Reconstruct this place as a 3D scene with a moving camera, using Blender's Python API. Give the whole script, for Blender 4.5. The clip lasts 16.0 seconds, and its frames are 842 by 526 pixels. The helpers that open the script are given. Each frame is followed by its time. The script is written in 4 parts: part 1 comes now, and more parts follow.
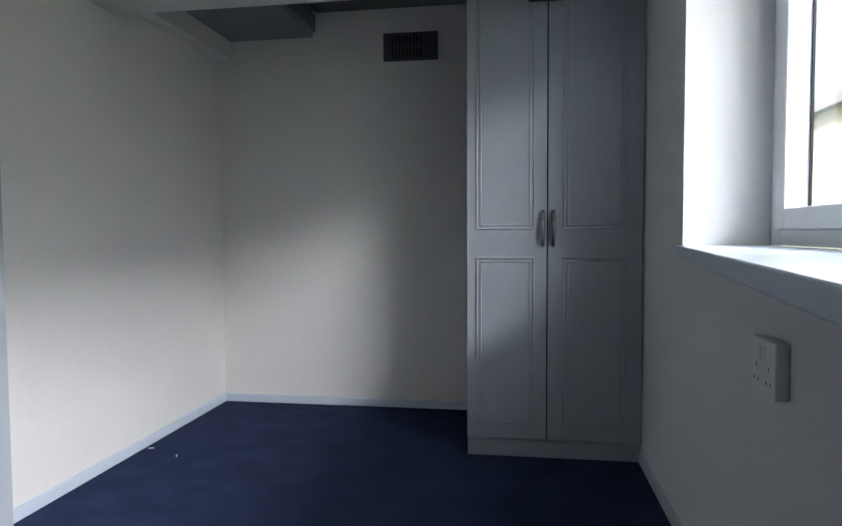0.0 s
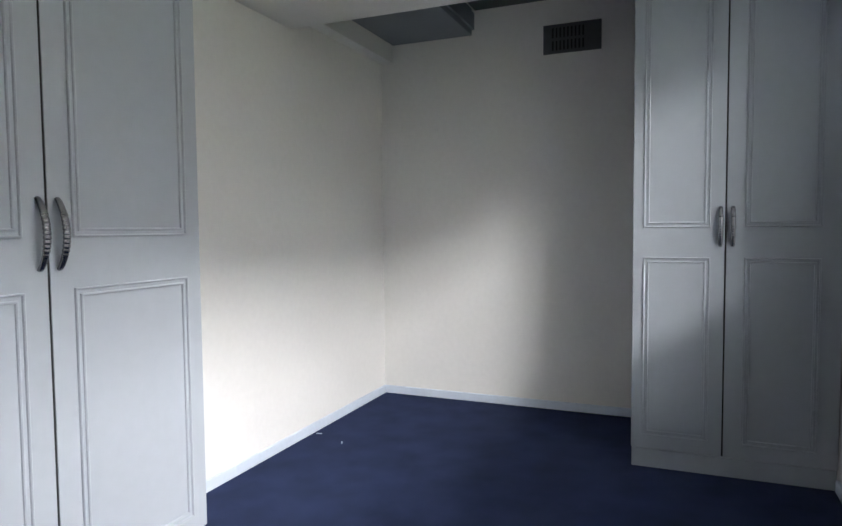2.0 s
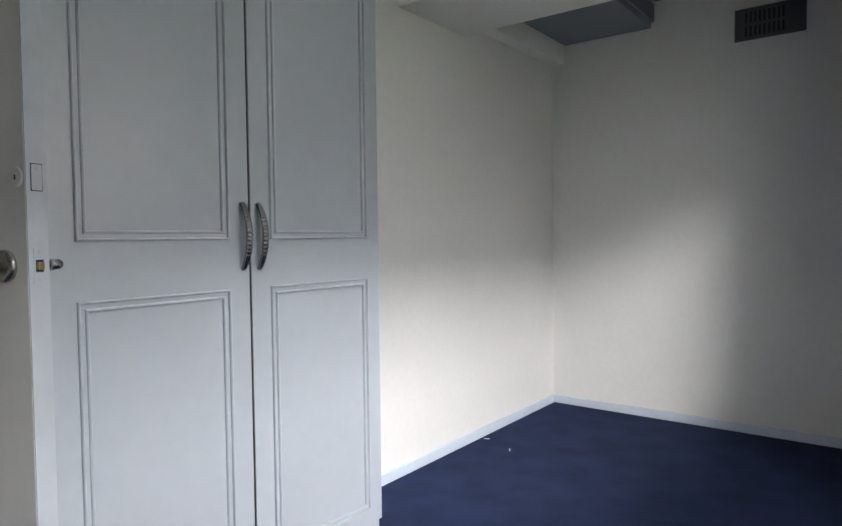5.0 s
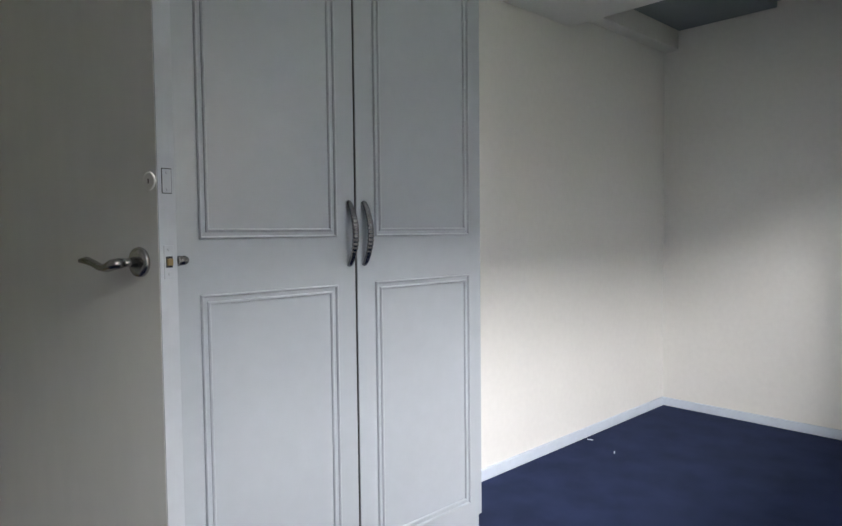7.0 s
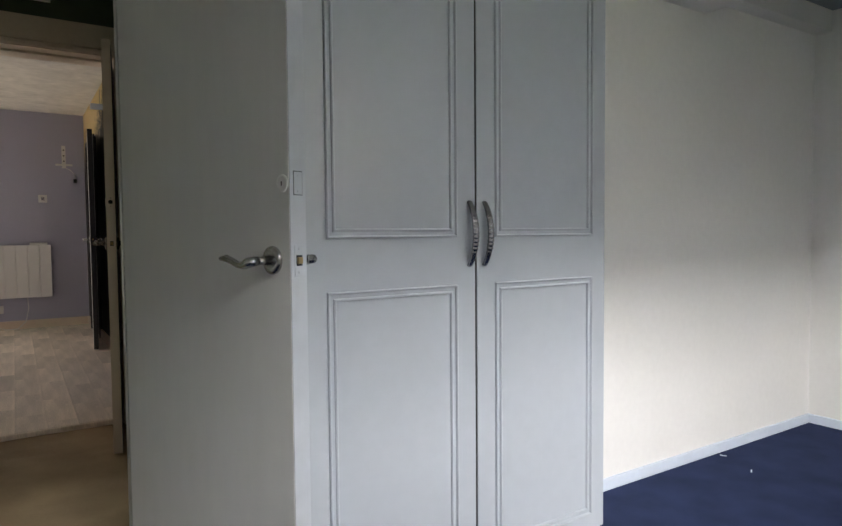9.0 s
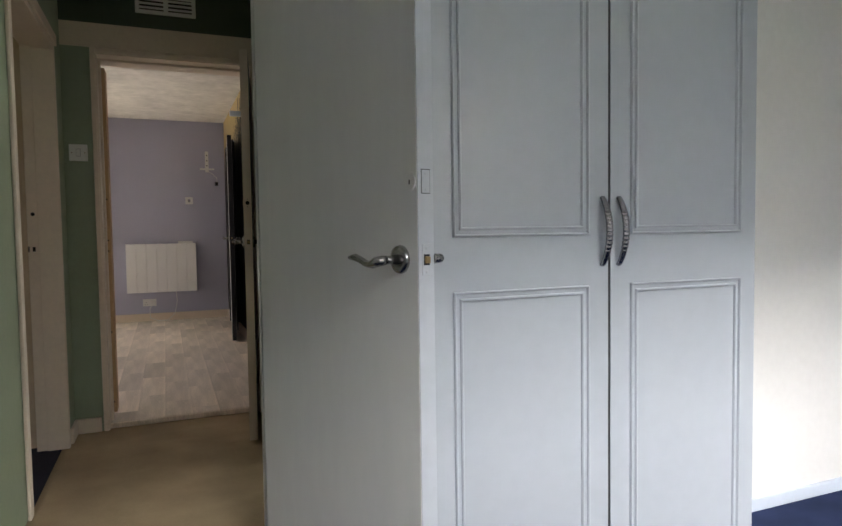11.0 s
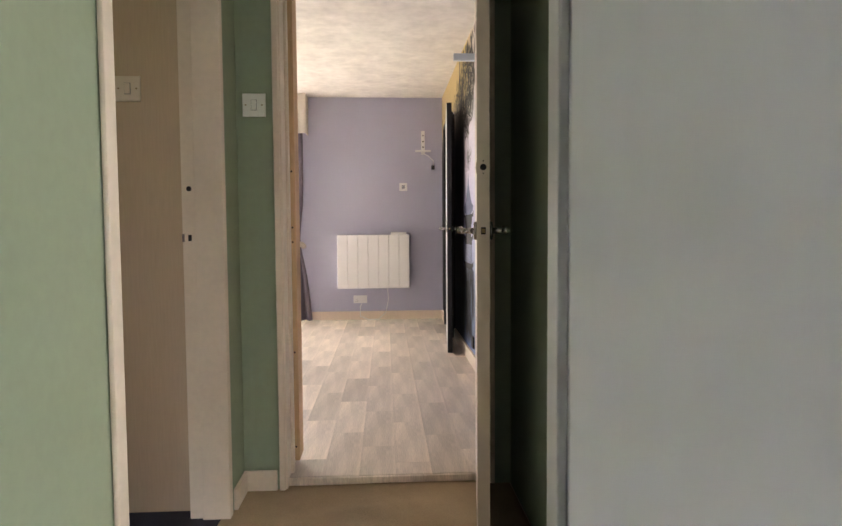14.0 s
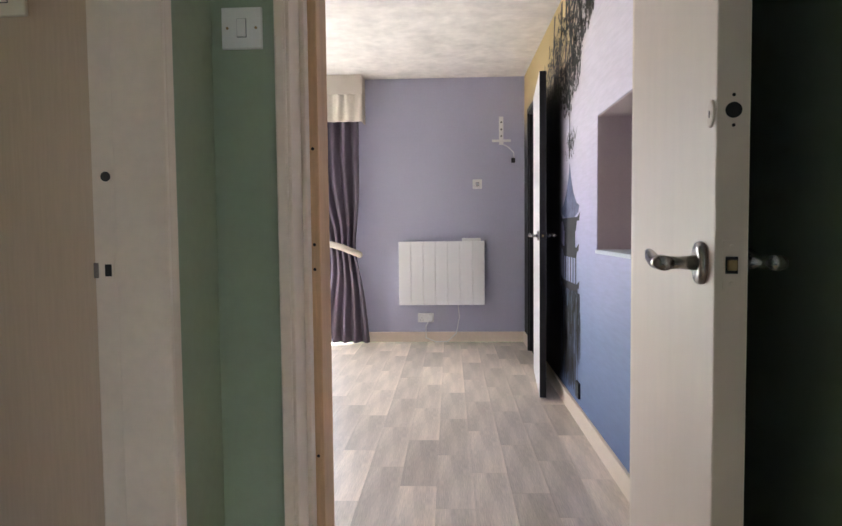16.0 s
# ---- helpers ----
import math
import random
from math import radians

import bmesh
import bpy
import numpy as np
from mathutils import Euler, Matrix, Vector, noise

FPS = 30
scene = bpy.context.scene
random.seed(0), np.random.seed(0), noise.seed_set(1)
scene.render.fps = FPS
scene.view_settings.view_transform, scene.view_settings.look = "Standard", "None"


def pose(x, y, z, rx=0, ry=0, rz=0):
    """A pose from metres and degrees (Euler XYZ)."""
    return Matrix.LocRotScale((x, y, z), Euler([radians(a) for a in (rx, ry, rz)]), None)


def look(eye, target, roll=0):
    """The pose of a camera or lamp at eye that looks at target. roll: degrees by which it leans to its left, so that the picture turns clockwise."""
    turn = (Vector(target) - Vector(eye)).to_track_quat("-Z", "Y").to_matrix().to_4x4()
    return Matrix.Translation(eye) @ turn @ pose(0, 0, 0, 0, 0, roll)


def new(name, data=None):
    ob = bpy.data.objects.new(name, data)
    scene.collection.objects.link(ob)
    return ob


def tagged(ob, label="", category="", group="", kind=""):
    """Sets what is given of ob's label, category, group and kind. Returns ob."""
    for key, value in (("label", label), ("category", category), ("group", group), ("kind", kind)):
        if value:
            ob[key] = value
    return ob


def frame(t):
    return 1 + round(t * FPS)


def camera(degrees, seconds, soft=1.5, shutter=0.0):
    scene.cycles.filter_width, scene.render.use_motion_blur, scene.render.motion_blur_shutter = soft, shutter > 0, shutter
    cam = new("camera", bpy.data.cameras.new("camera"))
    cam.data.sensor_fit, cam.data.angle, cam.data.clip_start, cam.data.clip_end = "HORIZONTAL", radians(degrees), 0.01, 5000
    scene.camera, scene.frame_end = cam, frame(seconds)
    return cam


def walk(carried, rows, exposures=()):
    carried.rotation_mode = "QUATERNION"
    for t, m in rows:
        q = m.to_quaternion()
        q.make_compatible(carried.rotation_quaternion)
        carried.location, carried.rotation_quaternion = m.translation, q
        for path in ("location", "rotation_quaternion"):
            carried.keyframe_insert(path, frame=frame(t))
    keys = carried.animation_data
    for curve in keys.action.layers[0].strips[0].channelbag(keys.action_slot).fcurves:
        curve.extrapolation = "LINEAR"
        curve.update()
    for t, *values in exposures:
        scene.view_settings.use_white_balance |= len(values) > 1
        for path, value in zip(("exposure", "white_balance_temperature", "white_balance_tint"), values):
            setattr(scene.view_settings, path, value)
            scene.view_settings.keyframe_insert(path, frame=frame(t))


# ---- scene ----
cam = camera(67.6, 16.0)
PATH = [
    (0, (-3.561, -1.763, 1.016), (-1.587, -1.457, 0.919), -0.3),
    (0.5, (-3.557, -1.764, 1.036), (-1.612, -1.311, 0.927), -0.5),
    (1, (-3.555, -1.748, 1.033), (-1.643, -1.171, 0.923), -0.5),
    (1.5, (-3.55, -1.737, 1.032), (-1.671, -1.06, 0.922), -0.5),
    (2, (-3.545, -1.729, 1.033), (-1.702, -0.962, 0.923), -0.5),
    (2.5, (-3.547, -1.723, 1.033), (-1.741, -0.87, 0.924), -0.5),
    (3, (-3.548, -1.714, 1.033), (-1.779, -0.787, 0.923), -0.5),
    (3.5, (-3.546, -1.709, 1.031), (-1.817, -0.709, 0.922), -0.5),
    (4, (-3.544, -1.695, 1.032), (-1.862, -0.618, 0.923), -0.5),
    (4.2, (-3.543, -1.674, 1.029), (-1.876, -0.575, 0.923), -0.5),
    (6.3, (-3.54, -1.71, 1.017), (-2.095, -0.33, 0.931), -0.6),
    (6.5, (-3.544, -1.699, 1.03), (-2.113, -0.305, 0.928), -0.5),
    (7, (-3.546, -1.692, 1.029), (-2.174, -0.241, 0.931), -0.6),
    (7.5, (-3.548, -1.69, 1.026), (-2.238, -0.181, 0.933), -0.7),
    (8, (-3.549, -1.68, 1.029), (-2.314, -0.11, 0.933), -0.6),
    (8.5, (-3.55, -1.684, 1.028), (-2.392, -0.057, 0.934), -0.5),
    (9, (-3.549, -1.678, 1.029), (-2.465, 0.0, 0.935), -0.5),
    (11.3, (-3.547, -1.611, 1.032), (-2.852, 0.262, 0.935), -0.6),
    (11.5, (-3.537, -1.577, 1.028), (-2.881, 0.31, 0.932), -0.4),
    (12, (-3.506, -1.465, 1.017), (-2.979, 0.462, 0.917), -0.4),
    (12.5, (-3.483, -1.197, 1.01), (-3.117, 0.766, 0.901), -0.4),
    (13, (-3.461, -0.921, 1.007), (-3.19, 1.057, 0.893), -0.4),
    (13.5, (-3.439, -0.601, 1.001), (-3.244, 1.386, 0.889), -0.5),
    (14, (-3.463, -0.308, 1.003), (-3.351, 1.686, 0.893), -0.4),
    (14.5, (-3.505, -0.032, 1.007), (-3.452, 1.965, 0.9), -0.5),
    (15, (-3.51, 0.287, 1.023), (-3.508, 2.284, 0.914), -0.5),
    (15.5, (-3.523, 0.587, 1.026), (-3.577, 2.583, 0.918), -0.6),
    (16, (-3.519, 0.808, 1.043), (-3.611, 2.803, 0.938), -0.6),
]
walk(cam, [(t, look(eye, target, roll)) for t, eye, target, roll in PATH],
     exposures=[(0, 2.75, 6050, 10), (0.7, 3.08, 6100, 10), (1.5, 3.3, 6250, 10), (3, 3.38, 6350, 11), (6.5, 3.15, 6400, 10), (9, 3.15, 6500, 10), (11.5, 3.55, 6450, 10), (12.5, 3.95, 6600, 12), (13, 4.1, 6500, 12), (14, 4.7, 6500, 13), (14.5, 4.9, 6300, 13), (15.2, 4.85, 5900, 12), (16, 4.55, 5650, 11)])

# ---- world and daylight ----
world = bpy.data.worlds.new("sky")
scene.world = world
world.use_nodes = True
wn = world.node_tree.nodes
sky = wn.new("ShaderNodeTexSky")
sky.sky_type = "NISHITA"
sky.sun_disc = False
sky.sun_elevation, sky.sun_rotation = radians(51), radians(27)
world.node_tree.links.new(sky.outputs[0], wn["Background"].inputs[0])
sky.air_density, sky.dust_density, sky.ozone_density = 1.6, 5.0, 0.6
wn["Background"].inputs[1].default_value = 0.08

sun = new("sun", bpy.data.lights.new("sun", "SUN"))
sun.data.energy, sun.data.angle, sun.data.color = 1.2, radians(12), (1, 0.95, 0.88)
sun.matrix_world = look((8, 16, 22), (0, 0, 0))


def window_light(name, eye, target, width, height, power, colour, spread=180):
    lamp = new(name, bpy.data.lights.new(name, "AREA"))
    lamp.data.shape, lamp.data.size, lamp.data.size_y = "RECTANGLE", width, height
    lamp.data.energy, lamp.data.color, lamp.data.spread = power, colour, radians(spread)
    lamp.matrix_world = look(eye, target)
    return lamp


SKY = (1.0, 0.985, 0.965)
# unseen lamp strip added over the lawn, standing in for sky above the roofs
window_light("bedroom_sky_strip", (-6.6, -8.0, 4.98), (-6.6, -1.3, 2.1), 12.0, 1.15, 262, SKY)
window_light("living_daylight", (-5.35, 6.74, 1.15), (-4.2, 4.0, 0.6), 1.8, 1.9, 3.1, (1.0, 0.90, 0.79), 170)
window_light("kitchen_daylight", (0.10, 1.4, 1.6), (-2.0, 1.5, 1.2), 1.0, 0.9, 1.6, (1.0, 0.95, 0.88), 170)
# fill lamp for the side room, set behind an added window
window_light("side_room_fill", (-6.58, 1.2, 1.45), (-4.4, 1.6, 1.0), 0.9, 1.0, 0.16, (1.0, 0.86, 0.74), 170)


# ---- materials ----
def material(name, colour, rough=0.6, metal=0.0, vary=0.06, scale=3.0, grain=120.0, bump=0.05, spec=0.5, stretch=(1, 1, 1), random_amount=0.0, tint=None):
    """A procedural surface: slow stains and fine grain over a base colour, with fine relief."""
    m = bpy.data.materials.new(name)
    m.use_nodes = True
    n, l = m.node_tree.nodes, m.node_tree.links
    b = n["Principled BSDF"]
    co, mp = n.new("ShaderNodeTexCoord"), n.new("ShaderNodeMapping")
    mp.inputs["Scale"].default_value = stretch
    l.new(co.outputs["Object"], mp.inputs["Vector"])
    slow, fine = n.new("ShaderNodeTexNoise"), n.new("ShaderNodeTexNoise")
    slow.inputs["Scale"].default_value, slow.inputs["Detail"].default_value = scale, 4
    fine.inputs["Scale"].default_value, fine.inputs["Detail"].default_value = grain, 3
    l.new(mp.outputs[0], slow.inputs["Vector"])
    l.new(mp.outputs[0], fine.inputs["Vector"])
    add = n.new("ShaderNodeMix")
    add.inputs[0].default_value = 0.4
    l.new(slow.outputs["Fac"], add.inputs[2])
    l.new(fine.outputs["Fac"], add.inputs[3])
    ramp = n.new("ShaderNodeValToRGB")
    low = [c * (1 - vary * 2.2) for c in colour]
    high = [min(1, c * (1 + vary * 1.2)) for c in (tint or colour)]
    ramp.color_ramp.elements[0].position, ramp.color_ramp.elements[1].position = 0.3, 0.7
    ramp.color_ramp.elements[0].color, ramp.color_ramp.elements[1].color = (*low, 1), (*high, 1)
    l.new(add.outputs[0], ramp.inputs[0])
    out = ramp.outputs[0]
    if random_amount:
        info, hsv, rr = n.new("ShaderNodeObjectInfo"), n.new("ShaderNodeHueSaturation"), n.new("ShaderNodeMapRange")
        rr.inputs[3].default_value, rr.inputs[4].default_value = 1 - random_amount, 1 + random_amount
        l.new(info.outputs["Random"], rr.inputs[0])
        l.new(rr.outputs[0], hsv.inputs["Value"])
        l.new(out, hsv.inputs["Color"])
        out = hsv.outputs[0]
    l.new(out, b.inputs["Base Color"])
    b.inputs["Roughness"].default_value, b.inputs["Metallic"].default_value = rough, metal
    b.inputs["Specular IOR Level"].default_value = spec
    bp = n.new("ShaderNodeBump")
    bp.inputs["Strength"].default_value, bp.inputs["Distance"].default_value = bump, 0.01
    l.new(add.outputs[0], bp.inputs["Height"])
    l.new(bp.outputs[0], b.inputs["Normal"])
    return m


def plain_glass(name):
    m = bpy.data.materials.new(name)
    m.use_nodes = True
    b = m.node_tree.nodes["Principled BSDF"]
    b.inputs["Transmission Weight"].default_value, b.inputs["Roughness"].default_value, b.inputs["IOR"].default_value = 1, 0.02, 1.45
    return m


M = {}
M["wall"] = material("bedroom_wall_paint", (0.79, 0.775, 0.75), 0.75, vary=0.025, scale=1.3, grain=35, bump=0.03, spec=0.3)
M["window_wall"] = material("window_wall_paint", (0.76, 0.76, 0.76), 0.75, vary=0.03, scale=1.6, grain=60, bump=0.08, spec=0.3)
M["ceiling"] = material("ceiling_paint", (0.80, 0.79, 0.76), 0.8, vary=0.03, scale=2, grain=80, bump=0.1, spec=0.2)
M["trim"] = material("white_gloss_trim", (0.64, 0.70, 0.79), 0.35, vary=0.03, scale=5, grain=40, bump=0.04)
M["cream"] = material("cream_gloss_trim", (0.75, 0.65, 0.54), 0.4, vary=0.04, scale=4, grain=50, bump=0.05)
M["carpet"] = material("navy_carpet", (0.028, 0.040, 0.098), 0.95, vary=0.16, scale=6.0, grain=420, bump=0.6, spec=0.1)
M["tan_carpet"] = material("tan_carpet", (0.42, 0.32, 0.205), 0.95, vary=0.16, scale=3.5, grain=260, bump=0.6, spec=0.1)
M["dark_carpet"] = material("dark_carpet", (0.035, 0.035, 0.05), 0.95, vary=0.15, scale=4, grain=300, bump=0.5, spec=0.1)
M["wardrobe"] = material("pale_wardrobe_paint", (0.41, 0.44, 0.48), 0.30, vary=0.025, scale=1.5, grain=25, bump=0.03, spec=0.5)
M["door"] = material("white_door_paint", (0.80, 0.79, 0.77), 0.42, vary=0.03, scale=1.5, grain=18, bump=0.05, stretch=(1, 1, 0.25))
# darker copy of the door white, offsetting strong window light on the edge
M["lipping"] = material("toned_down_door_edge", (0.46, 0.49, 0.53), 0.42, vary=0.04, scale=6, grain=30, bump=0.06)
M["reveal"] = material("lightened_mauve_reveal", (0.62, 0.52, 0.54), 0.7, vary=0.04, scale=3, bump=0.06)
M["peach"] = material("peach_cream_gloss", (0.82, 0.69, 0.56), 0.35, vary=0.04, scale=4, grain=50, bump=0.04)
M["cream_door"] = material("cream_door_paint", (0.69, 0.58, 0.49), 0.42, vary=0.04, scale=1.5, grain=18, bump=0.05, stretch=(1, 1, 0.25))
M["gap"] = material("dark_gap", (0.015, 0.015, 0.017), 0.8, vary=0.1, bump=0)
M["black"] = material("black_paint", (0.012, 0.012, 0.014), 0.5, vary=0.1, scale=6, bump=0.05)
M["chrome"] = material("brushed_steel", (0.36, 0.36, 0.38), 0.27, 1.0, vary=0.06, scale=8, grain=200, bump=0.03)
M["nickel"] = material("worn_nickel", (0.42, 0.415, 0.41), 0.26, 1.0, vary=0.1, scale=12, grain=150, bump=0.04)
M["brass"] = material("brass", (0.36, 0.26, 0.13), 0.42, 1.0, vary=0.1, scale=20, bump=0.03)
M["green"] = material("sage_green_paint", (0.305, 0.360, 0.262), 0.7, vary=0.035, scale=1.3, grain=35, bump=0.03, spec=0.3)
# green darkened as in shadow; also used for the dark closet opening
M["dark_green"] = material("dark_shaded_green", (0.075, 0.10, 0.07), 0.7, vary=0.05, scale=1.6, grain=60, bump=0.08, spec=0.3)
M["wallpaper"] = material("tan_wallpaper", (0.55, 0.42, 0.30), 0.75, vary=0.06, scale=2, grain=160, bump=0.15, stretch=(1, 1, 0.06), spec=0.3)
M["lilac"] = material("lilac_paint", (0.485, 0.487, 0.605), 0.75, vary=0.025, scale=1.4, grain=60, bump=0.06, spec=0.3)
M["artex"] = material("mottled_ceiling", (0.79, 0.76, 0.71), 0.85, vary=0.10, scale=4.5, grain=14, bump=0.35, stretch=(1, 1, 1), spec=0.2)
M["vinyl"] = material("grey_wood_vinyl", (0.70, 0.605, 0.51), 0.42, vary=0.17, scale=4, grain=45, bump=0.05, stretch=(5, 0.4, 1), random_amount=0.2)
M["wood"] = material("raw_pine", (0.62, 0.40, 0.22), 0.55, vary=0.12, scale=4, grain=60, bump=0.1, stretch=(3, 3, 0.2))
M["plastic"] = material("white_plastic", (0.80, 0.80, 0.78), 0.35, vary=0.02, bump=0.01)
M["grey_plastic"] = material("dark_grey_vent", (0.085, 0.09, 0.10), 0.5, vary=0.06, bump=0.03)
# one dark grey over all faces of the ceiling box
M["boxing"] = material("dark_grey_boxing", (0.22, 0.25, 0.27), 0.6, vary=0.05, scale=3, bump=0.06)
M["radiator"] = material("white_radiator_enamel", (0.86, 0.86, 0.85), 0.3, vary=0.015, bump=0.01)
M["upvc"] = material("white_upvc", (0.85, 0.87, 0.88), 0.3, vary=0.015, bump=0.01)
M["rubber"] = material("black_gasket", (0.02, 0.02, 0.022), 0.6, vary=0.1, bump=0)
M["curtain"] = material("mauve_curtain_satin", (0.17, 0.14, 0.18), 0.5, vary=0.10, scale=3, grain=200, bump=0.1, stretch=(1, 1, 0.1))
M["cream_cloth"] = material("cream_pelmet_cloth", (0.66, 0.61, 0.51), 0.8, vary=0.06, scale=6, grain=250, bump=0.15)
M["teal_tile"] = material("dark_teal_splashback", (0.012, 0.095, 0.115), 0.25, vary=0.08, scale=3, bump=0.02)
M["aqua"] = material("pale_aqua_cabinet", (0.36, 0.56, 0.54), 0.4, vary=0.03, scale=3, bump=0.02)
M["worktop"] = material("white_worktop", (0.74, 0.78, 0.76), 0.35, vary=0.04, scale=30, bump=0.02)
M["sink"] = material("cream_sink", (0.75, 0.70, 0.62), 0.3, vary=0.02, bump=0.01)
M["brick"] = material("pale_brick", (0.58, 0.49, 0.45), 0.9, vary=0.15, scale=3, grain=40, bump=0.3)
M["slate"] = material("roof_tiles", (0.16, 0.14, 0.14), 0.8, vary=0.15, scale=4, bump=0.3)
M["grass"] = material("lawn_grass", (0.07, 0.15, 0.035), 0.95, vary=0.25, scale=1.5, grain=60, bump=0.5, spec=0.2, tint=(0.10, 0.18, 0.05))
M["glass"] = plain_glass("window_glass")


# ---- mesh helpers ----
def finish(bm, smooth=False):
    bmesh.ops.recalc_face_normals(bm, faces=bm.faces)
    for f in bm.faces:
        f.smooth = smooth
    return bm


def box(x0, x1, y0, y1, z0, z1, bevel=0.0, seg=2):
    bm = bmesh.new()
    bmesh.ops.create_cube(bm, size=1)
    for v in bm.verts:
        v.co = ((x0 + x1) / 2 + v.co.x * (x1 - x0), (y0 + y1) / 2 + v.co.y * (y1 - y0), (z0 + z1) / 2 + v.co.z * (z1 - z0))
    if bevel:
        bmesh.ops.bevel(bm, geom=bm.edges[:], offset=bevel, segments=seg, affect="EDGES", profile=0.6)
    return finish(bm)


def join(*bms):
    out = bmesh.new()
    for b in bms:
        me = bpy.data.meshes.new("tmp")
        b.to_mesh(me)
        out.from_mesh(me)
        bpy.data.meshes.remove(me)
        b.free()
    return out


def tube(points, radii, sides=16, squash=1.0):
    """A round bar along points; radii one per point; squash flattens it along its second axis."""
    bm = bmesh.new()
    rings = []
    pts = [Vector(p) for p in points]
    for i, p in enumerate(pts):
        d = (pts[min(i + 1, len(pts) - 1)] - pts[max(i - 1, 0)]).normalized()
        up = Vector((0, 0, 1)) if abs(d.z) < 0.95 else Vector((0, 1, 0))
        a = d.cross(up).normalized()
        b = a.cross(d)
        rings.append([bm.verts.new(p + radii[i] * (math.cos(k * math.tau / sides) * a + squash * math.sin(k * math.tau / sides) * b)) for k in range(sides)])
    for r, s in zip(rings, rings[1:]):
        for k in range(sides):
            bm.faces.new((r[k], r[(k + 1) % sides], s[(k + 1) % sides], s[k]))
    bm.faces.new(rings[0][::-1])
    bm.faces.new(rings[-1])
    return finish(bm, True)


def lathe(profile, axis="z", at=(0, 0, 0), sides=32):
    """A turned shape from (radius, height) pairs."""
    bm = bmesh.new()
    rings = []
    for r, h in profile:
        ring = []
        for k in range(sides):
            c, s = r * math.cos(k * math.tau / sides), r * math.sin(k * math.tau / sides)
            p = {"z": (c, s, h), "y": (c, h, s), "x": (h, c, s)}[axis]
            ring.append(bm.verts.new(Vector(p) + Vector(at)))
        rings.append(ring)
    for r, s in zip(rings, rings[1:]):
        for k in range(sides):
            bm.faces.new((r[k], r[(k + 1) % sides], s[(k + 1) % sides], s[k]))
    bm.faces.new(rings[0])
    bm.faces.new(rings[-1])
    finish(bm, True)
    for f in bm.faces:
        if len(f.verts) > 4:
            f.smooth = False
    return bm


def bead(x0, x1, z0, z1, profile):
    """A mitred moulding on a front at y = 0 that faces -y: (inset, height) pairs from its outer edge in."""
    bm = bmesh.new()
    rings = []
    for inset, high in profile:
        rings.append([bm.verts.new(c) for c in ((x0 + inset, -high, z0 + inset), (x1 - inset, -high, z0 + inset), (x1 - inset, -high, z1 - inset), (x0 + inset, -high, z1 - inset))])
    for r, s in zip(rings, rings[1:]):
        for k in range(4):
            bm.faces.new((r[k], r[(k + 1) % 4], s[(k + 1) % 4], s[k]))
    return finish(bm)


def part(name, bm, mat, parent=None, label=""):
    me = bpy.data.meshes.new(name)
    bm.to_mesh(me)
    bm.free()
    me.materials.append(M[mat])
    ob = new(name, me)
    if parent:
        ob.parent = parent
    return tagged(ob, label)


def thing(name, m, label, category, group=""):
    ob = new(name)
    ob.matrix_basis = m
    ob.empty_display_size = 0.1
    return tagged(ob, label, category, group)


def structure(name, bm, mat, label="", category="", parent=None):
    ob = part(name, bm, mat, parent, label)
    return tagged(ob, category=category, kind="structure") if not parent else ob


# ---- structure: bedroom ----
structure("floor_bedroom", box(-5.0, 0.12, -2.60, 0.33, -0.12, 0.0), "carpet", "worn navy blue fitted carpet in the bedroom", "carpet")
structure("wall_far", box(0.0, 0.12, -2.60, 0.12, 0.0, 2.42), "wall", "plain off-white painted bedroom end wall", "wall")
structure("wall_side", box(-1.985, 0.0, 0.0, 0.12, 0.0, 2.42), "wall", "plain off-white painted wall beside the wardrobe", "wall")
structure("wall_behind_wardrobe", join(box(-3.241, -1.985, 0.28, 0.38, 0.0, 2.42), box(-2.085, -1.985, 0.12, 0.28, 0, 2.42)), "wall", "off-white wall of the alcove behind the wardrobe", "wall")
structure("wall_beside_door", box(-5.0, -4.095, 0.28, 0.38, 0.0, 2.42), "wall", "off-white wall beside the bedroom doorway", "wall")
structure("wall_over_door", box(-4.095, -3.241, 0.28, 0.38, 2.015, 2.42), "wall", "off-white wall over the bedroom doorway", "wall")
structure("wall_back", box(-5.12, -5.0, -2.60, 0.38, 0.0, 2.42), "wall", "off-white wall at the back of the bedroom", "wall")
WX0, WX1, WZ1 = -3.62, -1.372, 2.18
structure("wall_window", join(box(-5.0, WX0, -2.60, -2.30, 0, 2.42), box(WX1, 0.0, -2.60, -2.30, 0, 2.42), box(WX0, WX1, -2.60, -2.30, 0, 0.930), box(WX0, WX1, -2.60, -2.30, WZ1, 2.42)),
          "window_wall", "white painted bedroom wall with a deep window reveal", "wall")
structure("ceiling_bedroom", box(-5.12, 0.12, -2.60, 0.38, 2.30, 2.42), "ceiling", "plain white bedroom ceiling", "ceiling")
structure("ceiling_beam", box(-1.47, -0.97, -2.30, 0.0, 1.98, 2.30, 0.008), "ceiling", "boxed-in white beam across the bedroom ceiling", "beam")
# thin dark grey sheet added below the ceiling, between beam and end wall
structure("ceiling_recess", box(-0.97, 0.0, -2.30, -0.605, 2.285, 2.299), "grey_plastic", "dark grey sheet under the ceiling recess by the wardrobe", "ceiling board")
